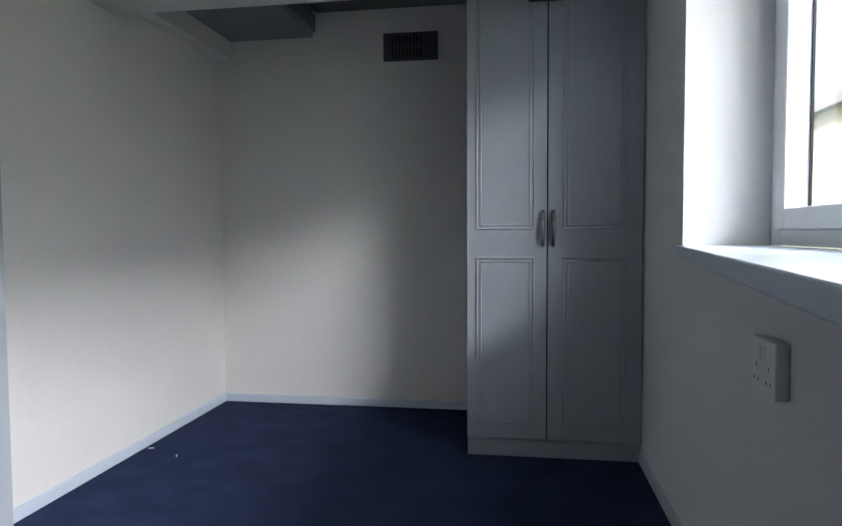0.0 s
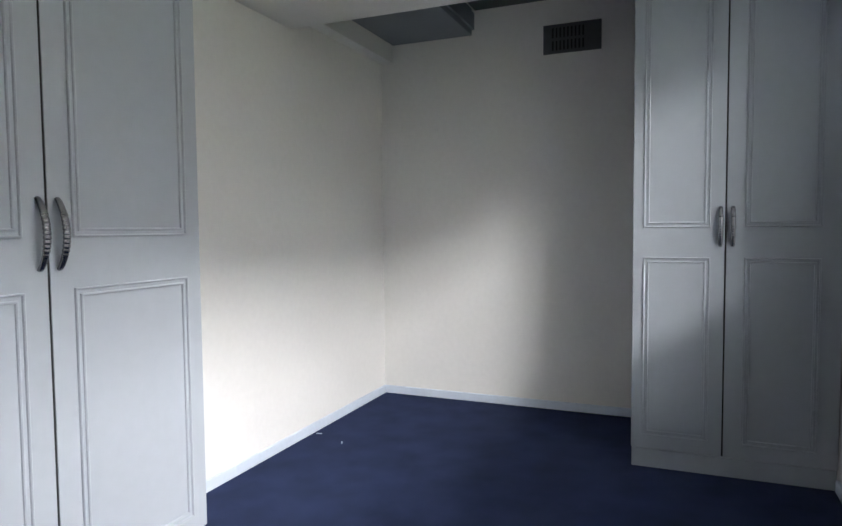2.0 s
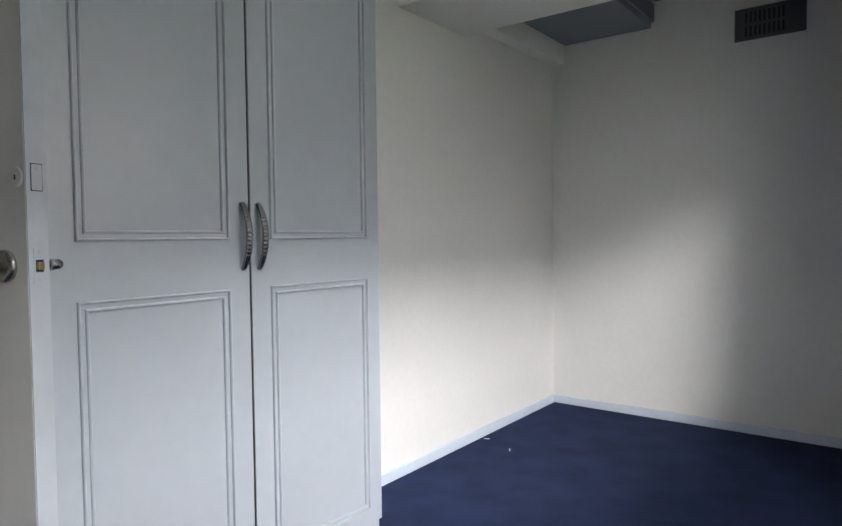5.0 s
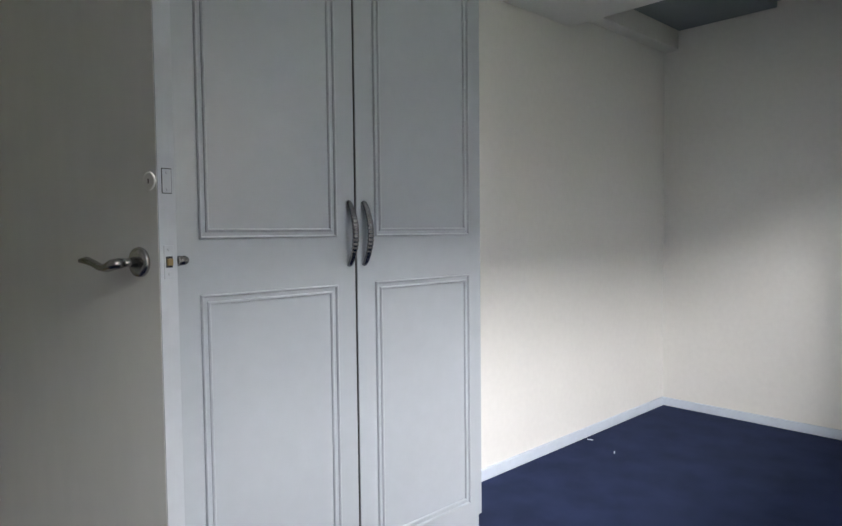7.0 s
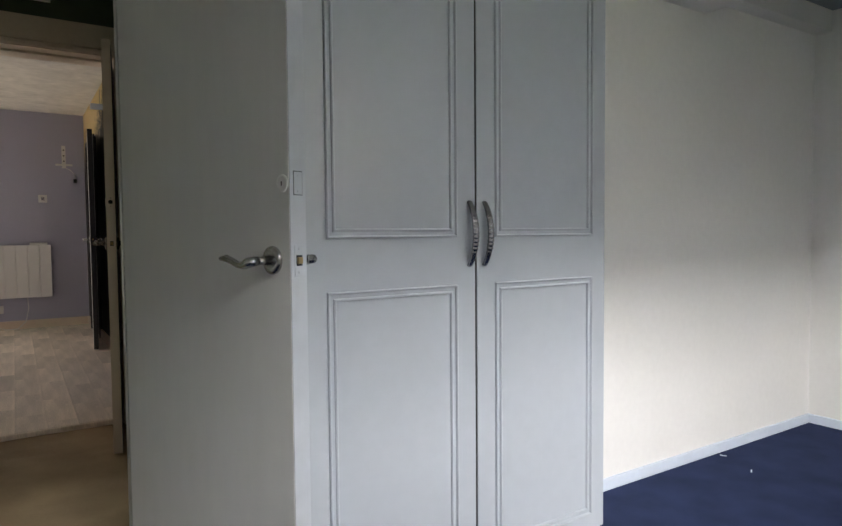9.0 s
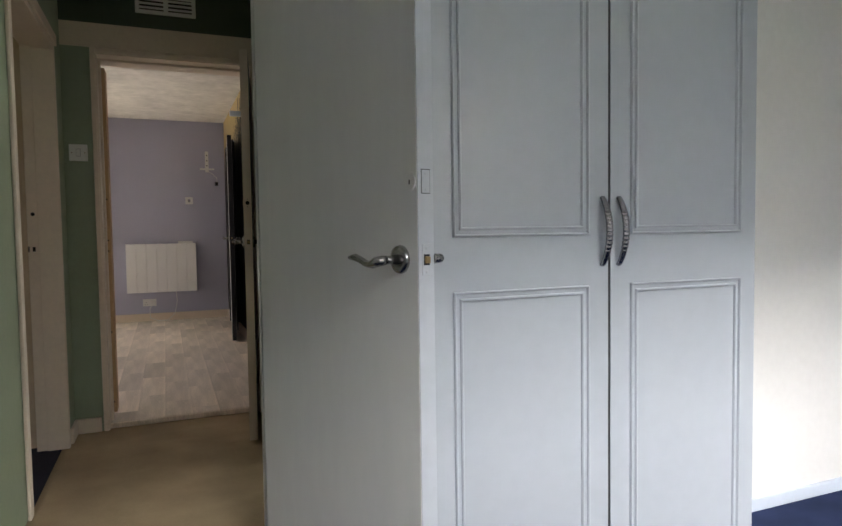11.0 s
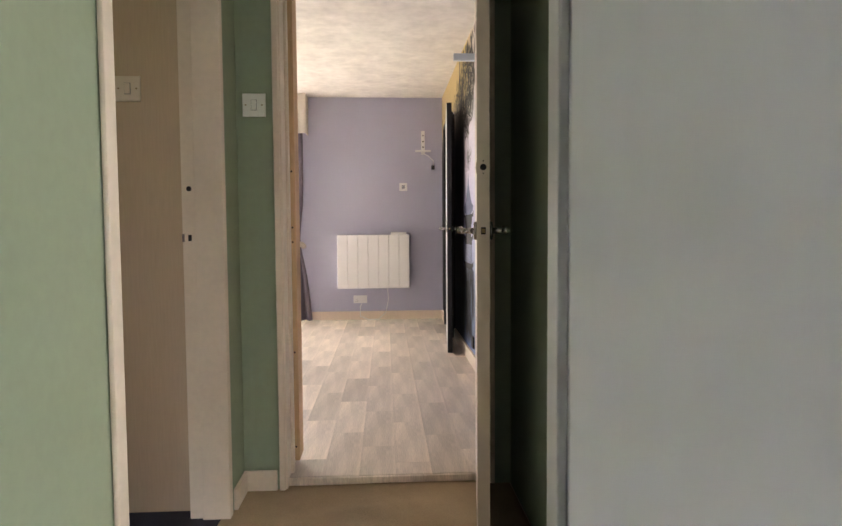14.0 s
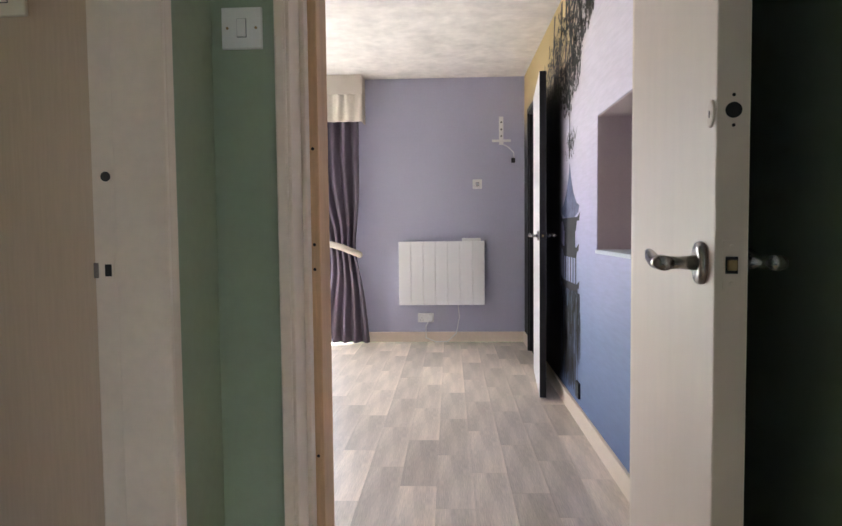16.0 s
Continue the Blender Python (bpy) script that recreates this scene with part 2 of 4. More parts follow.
structure("pipe_boxing", box(-0.97, 0.0, -0.08, 0.0, 2.04, 2.30, 0.006), "ceiling", "white boxed-in pipe along the top of the wall", "boxing")
structure("baseboard_far", box(-0.014, 0.0, -1.53, 0.0, 0.0, 0.048, 0.004), "trim", "low white gloss skirting board", "skirting")
structure("baseboard_side", box(-1.985, -0.014, -0.014, 0.0, 0.0, 0.048, 0.004), "trim", "low white gloss skirting board", "skirting")
structure("baseboard_window", box(-5.0, -0.736, -2.30, -2.286, 0.0, 0.048, 0.004), "trim", "low white gloss skirting board under the window", "skirting")

# ---- structure: hall ----
def rumpled(x0, x1, y0, y1, base, top):
    """A laid carpet that wrinkles towards the living room threshold."""
    bm = bmesh.new()
    nx, ny = 40, 70
    rows = []
    for j in range(ny + 1):
        y = y0 + (y1 - y0) * j / ny
        r = []
        for i in range(nx + 1):
            x = x0 + (x1 - x0) * i / nx
            k = max(0.0, min(1.0, (y - 1.45) / 0.5)) * min(1.0, 12 * (1 - j / ny) + 0.1) * min(1.0, 8 * i / nx, 8 * (1 - i / nx))
            fold = noise.noise(Vector((x * 2.2 + y * 3.5, y * 6.5 - x * 2.0, 0.3)))
            r.append(bm.verts.new((x, y, top + 0.003 + k * 0.034 * max(-0.1, fold) + 0.0015 * noise.noise(Vector((x * 9, y * 9, 2))))))
        rows.append(r)
    for a, b in zip(rows, rows[1:]):
        for i in range(nx):
            bm.faces.new((a[i], a[i + 1], b[i + 1], b[i]))
    edge = [e for e in bm.edges if e.is_boundary]
    low = bmesh.ops.extrude_edge_only(bm, edges=edge)
    for v in low["geom"]:
        if isinstance(v, bmesh.types.BMVert):
            v.co.z = base
    return finish(bm, True)



structure("floor_hall", rumpled(-4.06, -2.97, 0.33, 2.20, -0.15, -0.033), "tan_carpet", "rumpled tan carpet in the hall", "carpet")
structure("floor_side_room", box(-6.5, -4.06, 0.38, 2.0, -0.15, -0.03), "dark_carpet", "dark carpet in the side room", "carpet")
structure("hall_wall_near", box(-4.18, -4.06, 0.385, 1.09, -0.03, 2.42), "green", "sage green painted hall wall", "wall")
structure("hall_wall_over_side_door", box(-4.168, -4.03, 1.09, 1.962, 1.992, 2.42), "green", "sage green wall over the side doorway", "wall")
structure("hall_wall_corner", box(-4.168, -4.03, 1.962, 2.17, -0.03, 2.42), "green", "narrow sage green return of the hall wall", "wall")
structure("hall_wall_switch", box(-4.18, -3.89, 2.17, 2.32, -0.03, 2.08), "green", "narrow sage green wall beside the living room doorway", "wall")
structure("hall_lintel", box(-4.03, -2.97, 2.165, 2.32, 2.04, 2.168, 0.004), "cream", "cream painted board over the living room doorway", "lintel")
# the shadow under the hall ceiling is put into this wall's colour
structure("hall_wall_over_living_door", box(-4.18, -2.85, 2.17, 2.32, 2.168, 2.42), "dark_green", "green wall above the living room doorway, coloured dark for its shadow", "wall")
structure("hall_wall_plaque", box(-2.966, -2.83, 1.343, 2.36, -0.03, 2.42), "green", "dark sage green hall wall behind the open door", "wall")
structure("hall_wall_beside_leaf", join(box(-3.03, -2.966, 2.17, 2.42, -0.03, 2.04), box(-2.966, -2.83, 2.36, 2.42, -0.03, 2.42)), "green", "narrow sage green wall beside the hinges of the living room door", "wall")
structure("hall_wall_kitchen_near", box(-2.97, -2.83, 0.38, 0.50, -0.03, 2.42), "green", "sage green hall wall beside the kitchen doorway", "wall")
structure("hall_wall_over_kitchen_door", box(-2.97, -2.83, 0.50, 1.34, 2.06, 2.42), "green", "sage green wall over the kitchen doorway", "wall")
structure("ceiling_hall", box(-6.6, 0.0, 0.38, 2.32, 2.42, 2.5), "ceiling", "white hall ceiling", "ceiling")
structure("hall_skirting", join(box(-4.03, -3.90, 2.155, 2.17, -0.03, 0.05, 0.004), box(-4.03, -4.015, 1.99, 2.155, -0.03, 0.05, 0.004)), "cream", "cream gloss skirting in the hall corner", "skirting")

# ---- structure: side room ----
structure("side_room_wall", box(-6.5, -4.18, 2.0, 2.12, -0.03, 2.42), "wallpaper", "tan striped wallpaper wall in the side room", "wall")
# opening added in this unseen wall for the side room fill lamp
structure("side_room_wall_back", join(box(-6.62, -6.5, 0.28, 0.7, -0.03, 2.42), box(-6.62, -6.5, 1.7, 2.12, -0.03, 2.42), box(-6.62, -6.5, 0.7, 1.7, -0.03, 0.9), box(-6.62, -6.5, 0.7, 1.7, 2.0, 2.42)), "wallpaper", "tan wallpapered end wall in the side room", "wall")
structure("side_room_wall_near", box(-6.5, -5.0, 0.28, 0.38, -0.03, 2.42), "wallpaper", "tan wallpapered wall in the side room", "wall")

# ---- structure: living room ----
structure("living_wall_far", join(box(-4.42, -2.71, 6.63, 6.75, 0.0, 2.55), box(-6.72, -6.3, 6.63, 6.75, 0, 2.55), box(-6.3, -4.42, 6.63, 6.75, 2.15, 2.55)), "lilac", "lilac painted living room end wall", "wall")
structure("living_wall_left", box(-6.72, -6.6, 2.32, 6.63, 0, 2.55), "lilac", "lilac living room side wall", "wall")
structure("living_wall_near", box(-6.72, -3.93, 2.32, 2.42, 0.0, 2.55), "lilac", "lilac living room wall beside the doorway", "wall")
structure("living_wall_head", box(-3.93, -2.83, 2.32, 2.42, 2.04, 2.55), "lilac", "lilac wall over the living room doorway", "wall")
structure("living_wall_mural", join(box(-2.83, -2.55, 2.36, 3.20, 0, 2.55), box(-2.83, -2.55, 3.20, 3.78, 0, 0.925), box(-2.83, -2.55, 3.20, 3.78, 1.562, 2.55), box(-2.83, -2.55, 3.78, 5.40, 0, 2.55),
          box(-2.83, -2.55, 5.40, 6.20, 2.04, 2.55), box(-2.83, -2.55, 6.20, 6.63, 0, 2.55)), "lilac", "living room wall behind the mural", "wall")
# unseen enclosure, coloured dark for the dark space past the doorway
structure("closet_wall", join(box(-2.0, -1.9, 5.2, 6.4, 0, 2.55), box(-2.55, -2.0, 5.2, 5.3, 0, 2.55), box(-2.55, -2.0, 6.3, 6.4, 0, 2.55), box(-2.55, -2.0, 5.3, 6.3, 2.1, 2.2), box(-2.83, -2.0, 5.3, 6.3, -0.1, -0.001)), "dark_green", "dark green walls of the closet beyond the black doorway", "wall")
structure("ceiling_living", box(-6.72, -2.55, 2.32, 6.75, 2.425, 2.55), "artex", "cream mottled textured living room ceiling", "ceiling")
floor_living = structure("floor_living", box(-6.6, -2.83, 2.20, 6.63, -0.12, -0.003), "vinyl", "grey wood-effect plank floor in the living room", "floor")
structure("living_skirting_far", box(-4.42, -2.83, 6.612, 6.63, 0.0, 0.095, 0.005), "peach", "peach cream skirting under the radiator", "skirting")
structure("living_skirting_mural", box(-2.848, -2.83, 2.42, 5.36, 0.0, 0.095, 0.005), "peach", "peach cream skirting under the mural", "skirting")
structure("living_skirting_corner", box(-2.848, -2.83, 6.24, 6.612, 0.0, 0.095, 0.005), "peach", "peach cream skirting in the living room corner", "skirting")

# ---- structure: kitchen ----
structure("floor_kitchen", box(-2.97, 0.0, 0.38, 2.45, -0.15, -0.031), "vinyl", "grey kitchen floor", "floor")
structure("kitchen_wall_sink", box(-2.83, 0.0, 2.36, 2.46, -0.03, 2.42), "teal_tile", "dark teal kitchen splashback wall", "wall")
structure("kitchen_wall_end", join(box(0.0, 0.12, 0.12, 0.9, -0.03, 2.42), box(0.0, 0.12, 1.9, 2.46, -0.03, 2.42), box(0, 0.12, 0.9, 1.9, -0.03, 1.1), box(0, 0.12, 0.9, 1.9, 2.1, 2.42)), "wall", "white kitchen end wall with a window", "wall")
structure("kitchen_wall_near", box(-2.83, 0.0, 0.381, 0.43, -0.03, 2.42), "wall", "white kitchen wall", "wall")


# ---- doorways ----
def door_frame(name, m, width, height, depth, mat, label, stop=(0.0, 0.1), archi=(0, 0), archi_back=(0, 0), near=0.0):
    """Lining, stops and architraves round an opening: local x across, y through the wall, z up."""
    root = tagged(thing(name, m, label, "door frame"), kind="structure")
    w = width / 2
    part("jamb", box(-w - 0.03, -w, near, depth, 0, height, 0.003), mat, root)
    part("jamb", box(w, w + 0.03, 0, depth, 0, height, 0.003), mat, root)
    part("head", box(-w - 0.03, w + 0.03, 0, depth, height, height + 0.03, 0.003), mat, root)
    s0, s1 = stop
    part("stop", box(-w, -w + 0.012, s0 + near, s1, 0, height - 0.012, 0.003), mat, root)
    part("stop", box(w - 0.012, w, s0, s1, 0, height - 0.012, 0.003), mat, root)
    part("stop", box(-w, w, s0, s1, height - 0.012, height, 0.003), mat, root)
    for (a, b), y0, y1 in ((archi, -0.014, -0.001), (archi_back, depth + 0.001, depth + 0.014)):
        if a:
            part("architrave", box(-w - a, -w - 0.006, y0 + near, y1 + near, 0, height + max(a, b), 0.005), mat, root)
        if b:
            part("architrave", box(w + 0.006, w + b, y0, y1, 0, height + max(a, b), 0.005), mat, root)
        if a or b:
            part("architrave", box(-w - 0.006, w + 0.006, y0, y1, height + 0.006, height + max(a, b), 0.005), mat, root)
    return root


def keeps(root, x, side, y, latch_z, hole_z=None):
    """A strike plate, and over it a drilled bolt hole, in a jamb's face at x; side: the way out of the face."""
    k = part("strike_plate", box(min(x, x + side * 0.0015), max(x, x + side * 0.0015), y - 0.011, y + 0.020, latch_z - 0.028, latch_z + 0.028, 0.0005), "cream", root, "painted strike plate")
    part("strike_hole", box(min(x + side * 0.0015, x + side * 0.0024), max(x + side * 0.0015, x + side * 0.0024), y - 0.006, y + 0.006, latch_z - 0.011, latch_z + 0.011), "gap", k)
    part("strike_lip", box(min(x, x + side * 0.005), max(x, x + side * 0.005), y + 0.018, y + 0.026, latch_z - 0.014, latch_z + 0.014, 0.001), "chrome", k)
    if hole_z:
        part("bolt_hole", lathe([(0.009, x), (0.009, x + side * 0.0012)], "x", (0, y, hole_z), 18), "gap", root, "dark drilled hole")


door_1 = door_frame("door_1", pose(-3.668, 0.292, 0), 0.794, 1.985, 0.093, "door", "white painted bedroom door frame", (0.05, 0.093), (0.06, 0.05), (0.0, 0.05))
keeps(door_1, -0.397, 1, 0.028, 0.976, 1.133)
door_2 = door_frame("door_2", pose(-4.025, 1.5255, -0.03, 0, 0, 90), 0.813, 1.99, 0.145, "cream", "cream painted door frame of the side room", (0.0, 0.098), (0.06, 0.0), (0.0, 0.0), 0.034)
keeps(door_2, 0.4065, -1, 0.119, 1.005, 1.176)
door_3 = door_frame("door_3", pose(-3.46, 2.166, -0.03), 0.80, 2.035, 0.26, "cream", "cream door frame of the living room with raw pine edging", (0.09, 0.13), (0.03, 0.0), (0.05, 0.0))
part("pine_lining", box(-0.40, -0.372, 0.15, 0.272, 0.06, 2.0, 0.003), "wood", door_3, "raw pine strip with screw holes")
for z in (0.12, 0.52, 0.98, 1.04, 1.27):
    part("screw_hole", lathe([(0.004, 0.1499), (0.004, 0.1492)], "y", (-0.386, 0, z), 10), "gap", door_3)
door_4 = door_frame("door_4", pose(-2.968, 0.90, -0.03, 0, 0, -90), 0.824, 2.04, 0.135, "cream", "cream painted kitchen door frame", (0.0, 0.094), (0.04, 0.04), (0.04, 0.04))
keeps(door_4, -0.412, 1, 0.115, 1.006)
door_5 = door_frame("door_5", pose(-2.845, 5.80, 0, 0, 0, -90), 0.74, 2.0, 0.20, "black", "black painted door frame in the mural wall", (0.09, 0.13), (0.05, 0.05))


def lever(parent, x, y, z, way, side, mat="nickel", wave=True):
    """A lever handle on a round rose on a face at y; side: -1 or 1, the way out of the face; way: the way that the lever points along x."""
    h = part("door_handle", join(lathe([(0.029, 0), (0.030, side * 0.004), (0.028, side * 0.009), (0.020, side * 0.011)], "y", (x, y, z)),
             tube([(x, y + side * 0.008, z), (x, y + side * 0.03, z), (x, y + side * 0.05, z)], [0.011, 0.0085, 0.0095])), mat, parent, "brushed metal lever handle on a round rose")
    o = y + side * 0.052
    if wave:
        pts = [(x - way * 0.012, o, z), (x + way * 0.012, o, z - 0.003), (x + way * 0.030, o, z - 0.009), (x + way * 0.052, o, z - 0.009), (x + way * 0.076, o, z - 0.001), (x + way * 0.098, o, z + 0.004), (x + way * 0.118, o, z + 0.003)]
        rad = [0.012, 0.0135, 0.011, 0.0085, 0.0085, 0.0095, 0.006]
    else:
        pts = [(x - way * 0.012, o, z), (x + way * 0.02, o, z), (x + way * 0.05, o, z - 0.002), (x + way * 0.085, o, z + 0.004), (x + way * 0.11, o, z + 0.012)]
        rad = [0.013, 0.0135, 0.011, 0.010, 0.006]
    part("lever", tube(pts, rad, 16, 0.8), mat, h)
    return h


def door_leaf(name, m, length, height, mats, label, side_levers=(-1, 1), wave=True, lock=True, z0=0.012, latch_z=0.976, hole_z=1.133, hole="plate"):
    """A flush leaf from its hinge along local x, with faces at y = 0 and y = 0.04; it closes with a latch at its free edge."""
    root = thing(name, m, label, "door")
    part("panel", box(0, length, 0.0015, 0.0385, z0, height, 0.0015), mats[0], root)
    part("face_skin", box(0.001, length - 0.001, 0, 0.0015, z0, height), mats[0], root)
    part("face_skin", box(0.001, length - 0.001, 0.0385, 0.04, z0, height), mats[1], root)
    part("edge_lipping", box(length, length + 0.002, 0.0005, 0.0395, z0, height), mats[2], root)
    for s in side_levers:
        lever(root, length - 0.056, 0 if s < 0 else 0.04, latch_z, -1, s, wave=wave)
    e = length + 0.002
    lp = part("latch_plate", box(e, e + 0.0015, 0.009, 0.031, latch_z - 0.032, latch_z + 0.032, 0.0006), mats[2], root, "painted latch plate")
    part("latch_bolt", join(box(e + 0.0015, e + 0.007, 0.014, 0.026, latch_z - 0.007, latch_z + 0.007, 0.002)), "brass", lp)
    part("latch_recess", box(e + 0.0015, e + 0.0018, 0.0125, 0.0275, latch_z - 0.011, latch_z + 0.011), "gap", lp)
    for dz in (-0.024, 0.024):
        part("screw", lathe([(0.0028, 0), (0.0024, 0.001)], "x", (e + 0.0015, 0.02, latch_z + dz), 10), mats[2], lp)
    if hole == "plate":
        hp = part("dead_plate", box(e, e + 0.0015, 0.010, 0.030, hole_z - 0.023, hole_z + 0.023, 0.0006), mats[2], root, "painted bolt plate")
        part("plate_rim", box(e, e + 0.0008, 0.009, 0.031, hole_z - 0.0245, hole_z + 0.0245), "gap", root)
        for dz in (-0.016, 0.016):
            part("screw", lathe([(0.0028, 0), (0.0024, 0.001)], "x", (e + 0.0015, 0.02, hole_z + dz), 10), mats[2], hp)
    else:
        part("bolt_hole", lathe([(0.010, 0), (0.010, 0.0009)], "x", (e, 0.02, hole_z), 20), "gap", root, "dark drilled hole")
        for dz in (-0.019, 0.019):
            part("screw_hole", lathe([(0.0022, 0), (0.0022, 0.0009)], "x", (e, 0.02, hole_z + dz), 8), "gap", root)
    if lock:
        esc = part("escutcheon", lathe([(0.018, 0), (0.0175, -0.0025), (0.014, -0.003)], "y", (length - 0.021, 0, hole_z), 24), mats[0], root, "painted round keyhole cover")
        part("keyhole", box(length - 0.0225, length - 0.0195, -0.0036, -0.0028, hole_z - 0.005, hole_z + 0.004), "gap", esc)
    return root


def leaf_pose(hx, hy, ex, ey, z=0.0):
    return pose(hx, hy, z, 0, 0, math.degrees(math.atan2(ey - hy, ex - hx)))


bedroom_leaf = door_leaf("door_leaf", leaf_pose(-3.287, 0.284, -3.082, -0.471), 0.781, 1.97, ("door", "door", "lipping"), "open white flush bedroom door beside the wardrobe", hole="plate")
living_leaf = door_leaf("door_leaf", leaf_pose(-3.088, 2.31, -3.180, 1.63, -0.03), 0.685, 1.98, ("cream_door", "black", "cream_door"), "open flush living room door, cream on one face", wave=False, latch_z=1.024, hole_z=1.22, hole="hole")
side_leaf = door_leaf("door_leaf", leaf_pose(-4.17, 1.14, -4.452, 1.838, -0.03), 0.752, 1.98, ("cream_door", "cream_door", "cream_door"), "cream flush side room door standing ajar", wave=False, latch_z=1.0, hole_z=1.18, hole="hole")
closet_leaf = door_leaf("door_leaf", leaf_pose(-2.912, 5.41, -2.978, 4.634), 0.777, 1.98, ("door", "black", "black"), "open closet door, white face and black edge", wave=False, latch_z=1.0, hole_z=1.2, lock=False)


# ---- bedroom furniture ----
def bow_handle(parent, x, z0, z1, bulge, label="ribbed brushed steel bow handle"):
    """A bowed bar with a flat foot at each end; its middle is turned with close ribs."""
    n = 96
    pts, rad = [], []
    for i in range(n + 1):
        u = i / n
        pts.append((x + bulge * math.sin(math.pi * u), -0.003 - 0.030 * math.sin(math.pi * u) ** 0.7, z0 + (z1 - z0) * u))
        swell = 0.0072 + 0.0022 * math.sin(math.pi * u) ** 0.5
        if 0.22 < u < 0.80:
            swell += 0.0006 if i % 6 < 4 else -0.0009
        rad.append(swell)
    part("handle", tube(pts, rad, 14, 0.72), "chrome", parent, label)


def wardrobe(m, doors, depth, height, plinth, zsplit, label, group):
    """doors: (x0, x1, panel x0, panel x1, handle x) across the front, which faces local -y at y = 0."""
    root = thing("wardrobe", m, label, "wardrobe", group)
    x0, x1 = doors[0][0], doors[-1][1]
    part("side_panel", box(x0, x0 + 0.018, 0.022, depth, plinth, height), "wardrobe", root)
    part("side_panel", box(x1 - 0.018, x1, 0.022, depth, plinth, height), "wardrobe", root)
    part("back_panel", box(x0 + 0.018, x1 - 0.018, depth - 0.01, depth, plinth, height), "wardrobe", root)
    part("top_panel", box(x0 + 0.018, x1 - 0.018, 0.022, depth - 0.01, height - 0.018, height), "wardrobe", root)
    part("bottom_panel", box(x0 + 0.018, x1 - 0.018, 0.022, depth - 0.01, plinth, plinth + 0.018), "wardrobe", root)
    # two black strips put the shade of the door gap into colour
    part("gap_backing", box(doors[0][1] - 0.012, doors[0][1] + 0.012, 0.0225, 0.04, plinth + 0.018, height - 0.018), "gap", root)
    part("gap_shade", box(doors[0][1] - 0.0030, doors[0][1] + 0.0030, 0.002, 0.0225, plinth + 0.006, height - 0.018), "gap", root, "black strip for the shade in the door gap")
    part("plinth", box(x0 + 0.004, x1 - 0.004, 0.012, 0.03, 0.0, plinth - 0.003, 0.002), "wardrobe", root)
    prof = [(0, 0), (0.0006, 0.0062), (0.0030, 0.0078), (0.0058, 0.0060), (0.0070, 0.0012), (0.0155, 0.0010), (0.0166, 0.0052), (0.0200, 0.0066), (0.0228, 0.0048), (0.0236, 0.0)]
    for dx0, dx1, px0, px1, hx, bulge in doors:
        d = part("door", box(dx0 + 0.0035, dx1 - 0.0035, 0, 0.02, plinth + 0.004, height - 0.01, 0.0012), "wardrobe", root)
        part("lower_moulding", bead(px0, px1, zsplit[0], zsplit[1], prof), "wardrobe", d)
        part("upper_moulding", bead(px0, px1, zsplit[2], zsplit[3], prof), "wardrobe", d)
        bow_handle(d, hx, zsplit[4], zsplit[5], bulge)
    return root


wardrobe(pose(-3.013, -0.328, 0), ((0, 0.514, 0.073, 0.449, 0.489, 0.0), (0.514, 1.028, 0.579, 0.966, 0.540, 0.0)), 0.60, 1.972, 0.085,
         (0.14, 0.892, 1.018, 1.86, 0.942, 1.112), "pale grey-white two-door wardrobe with beaded panels and bow handles", "bedroom wardrobes")
far_wardrobe = wardrobe(pose(-0.736, -1.532, 0, 0, 0, -90), ((0, 0.357, 0.044, 0.301, 0.337, 0.0), (0.357, 0.765, 0.425, 0.690, 0.382, 0.0)), 0.70, 2.25, 0.082,
         (0.142, 0.904, 1.027, 2.12, 0.952, 1.108), "tall pale grey two-door wardrobe in the corner by the window", "bedroom wardrobes")
part("top_plate", box(0.272, 0.445, -0.012, 0.0, 2.012, 2.06, 0.003), "black", far_wardrobe, "small black plate at the door tops")

vent = thing("wall_vent", pose(0, -1.158, 2.066, 0, 0, -90), "dark grey slotted ventilation grille on the wall", "vent")
part("frame", join(box(-0.156, 0.156, -0.006, 0, -0.079, -0.062), box(-0.156, 0.156, -0.006, 0, 0.062, 0.079), box(-0.156, -0.12, -0.006, 0, -0.062, 0.062), box(0.075, 0.156, -0.006, 0, -0.062, 0.062), box(-0.12, 0.075, -0.005, 0, -0.008, 0.006)), "grey_plastic", vent)
part("backing", box(-0.12, 0.075, -0.0015, 0, -0.062, 0.062), "gap", vent)
for i in range(10):
    part("slat", box(-0.12 + i * 0.0205, -0.11 + i * 0.0205, -0.005, -0.0015, -0.062, 0.062), "grey_plastic", vent)

boxing = thing("ceiling_box", pose(0, -0.333, 2.146), "slate grey boxed-in unit hanging under the ceiling", "boxing")
part("box", box(-0.98, 0, -0.253, 0.253, 0, 0.154, 0.004), "boxing", boxing)
part("edge_strip", box(-0.98, 0, -0.268, -0.254, 0.03, 0.125, 0.003), "boxing", boxing)


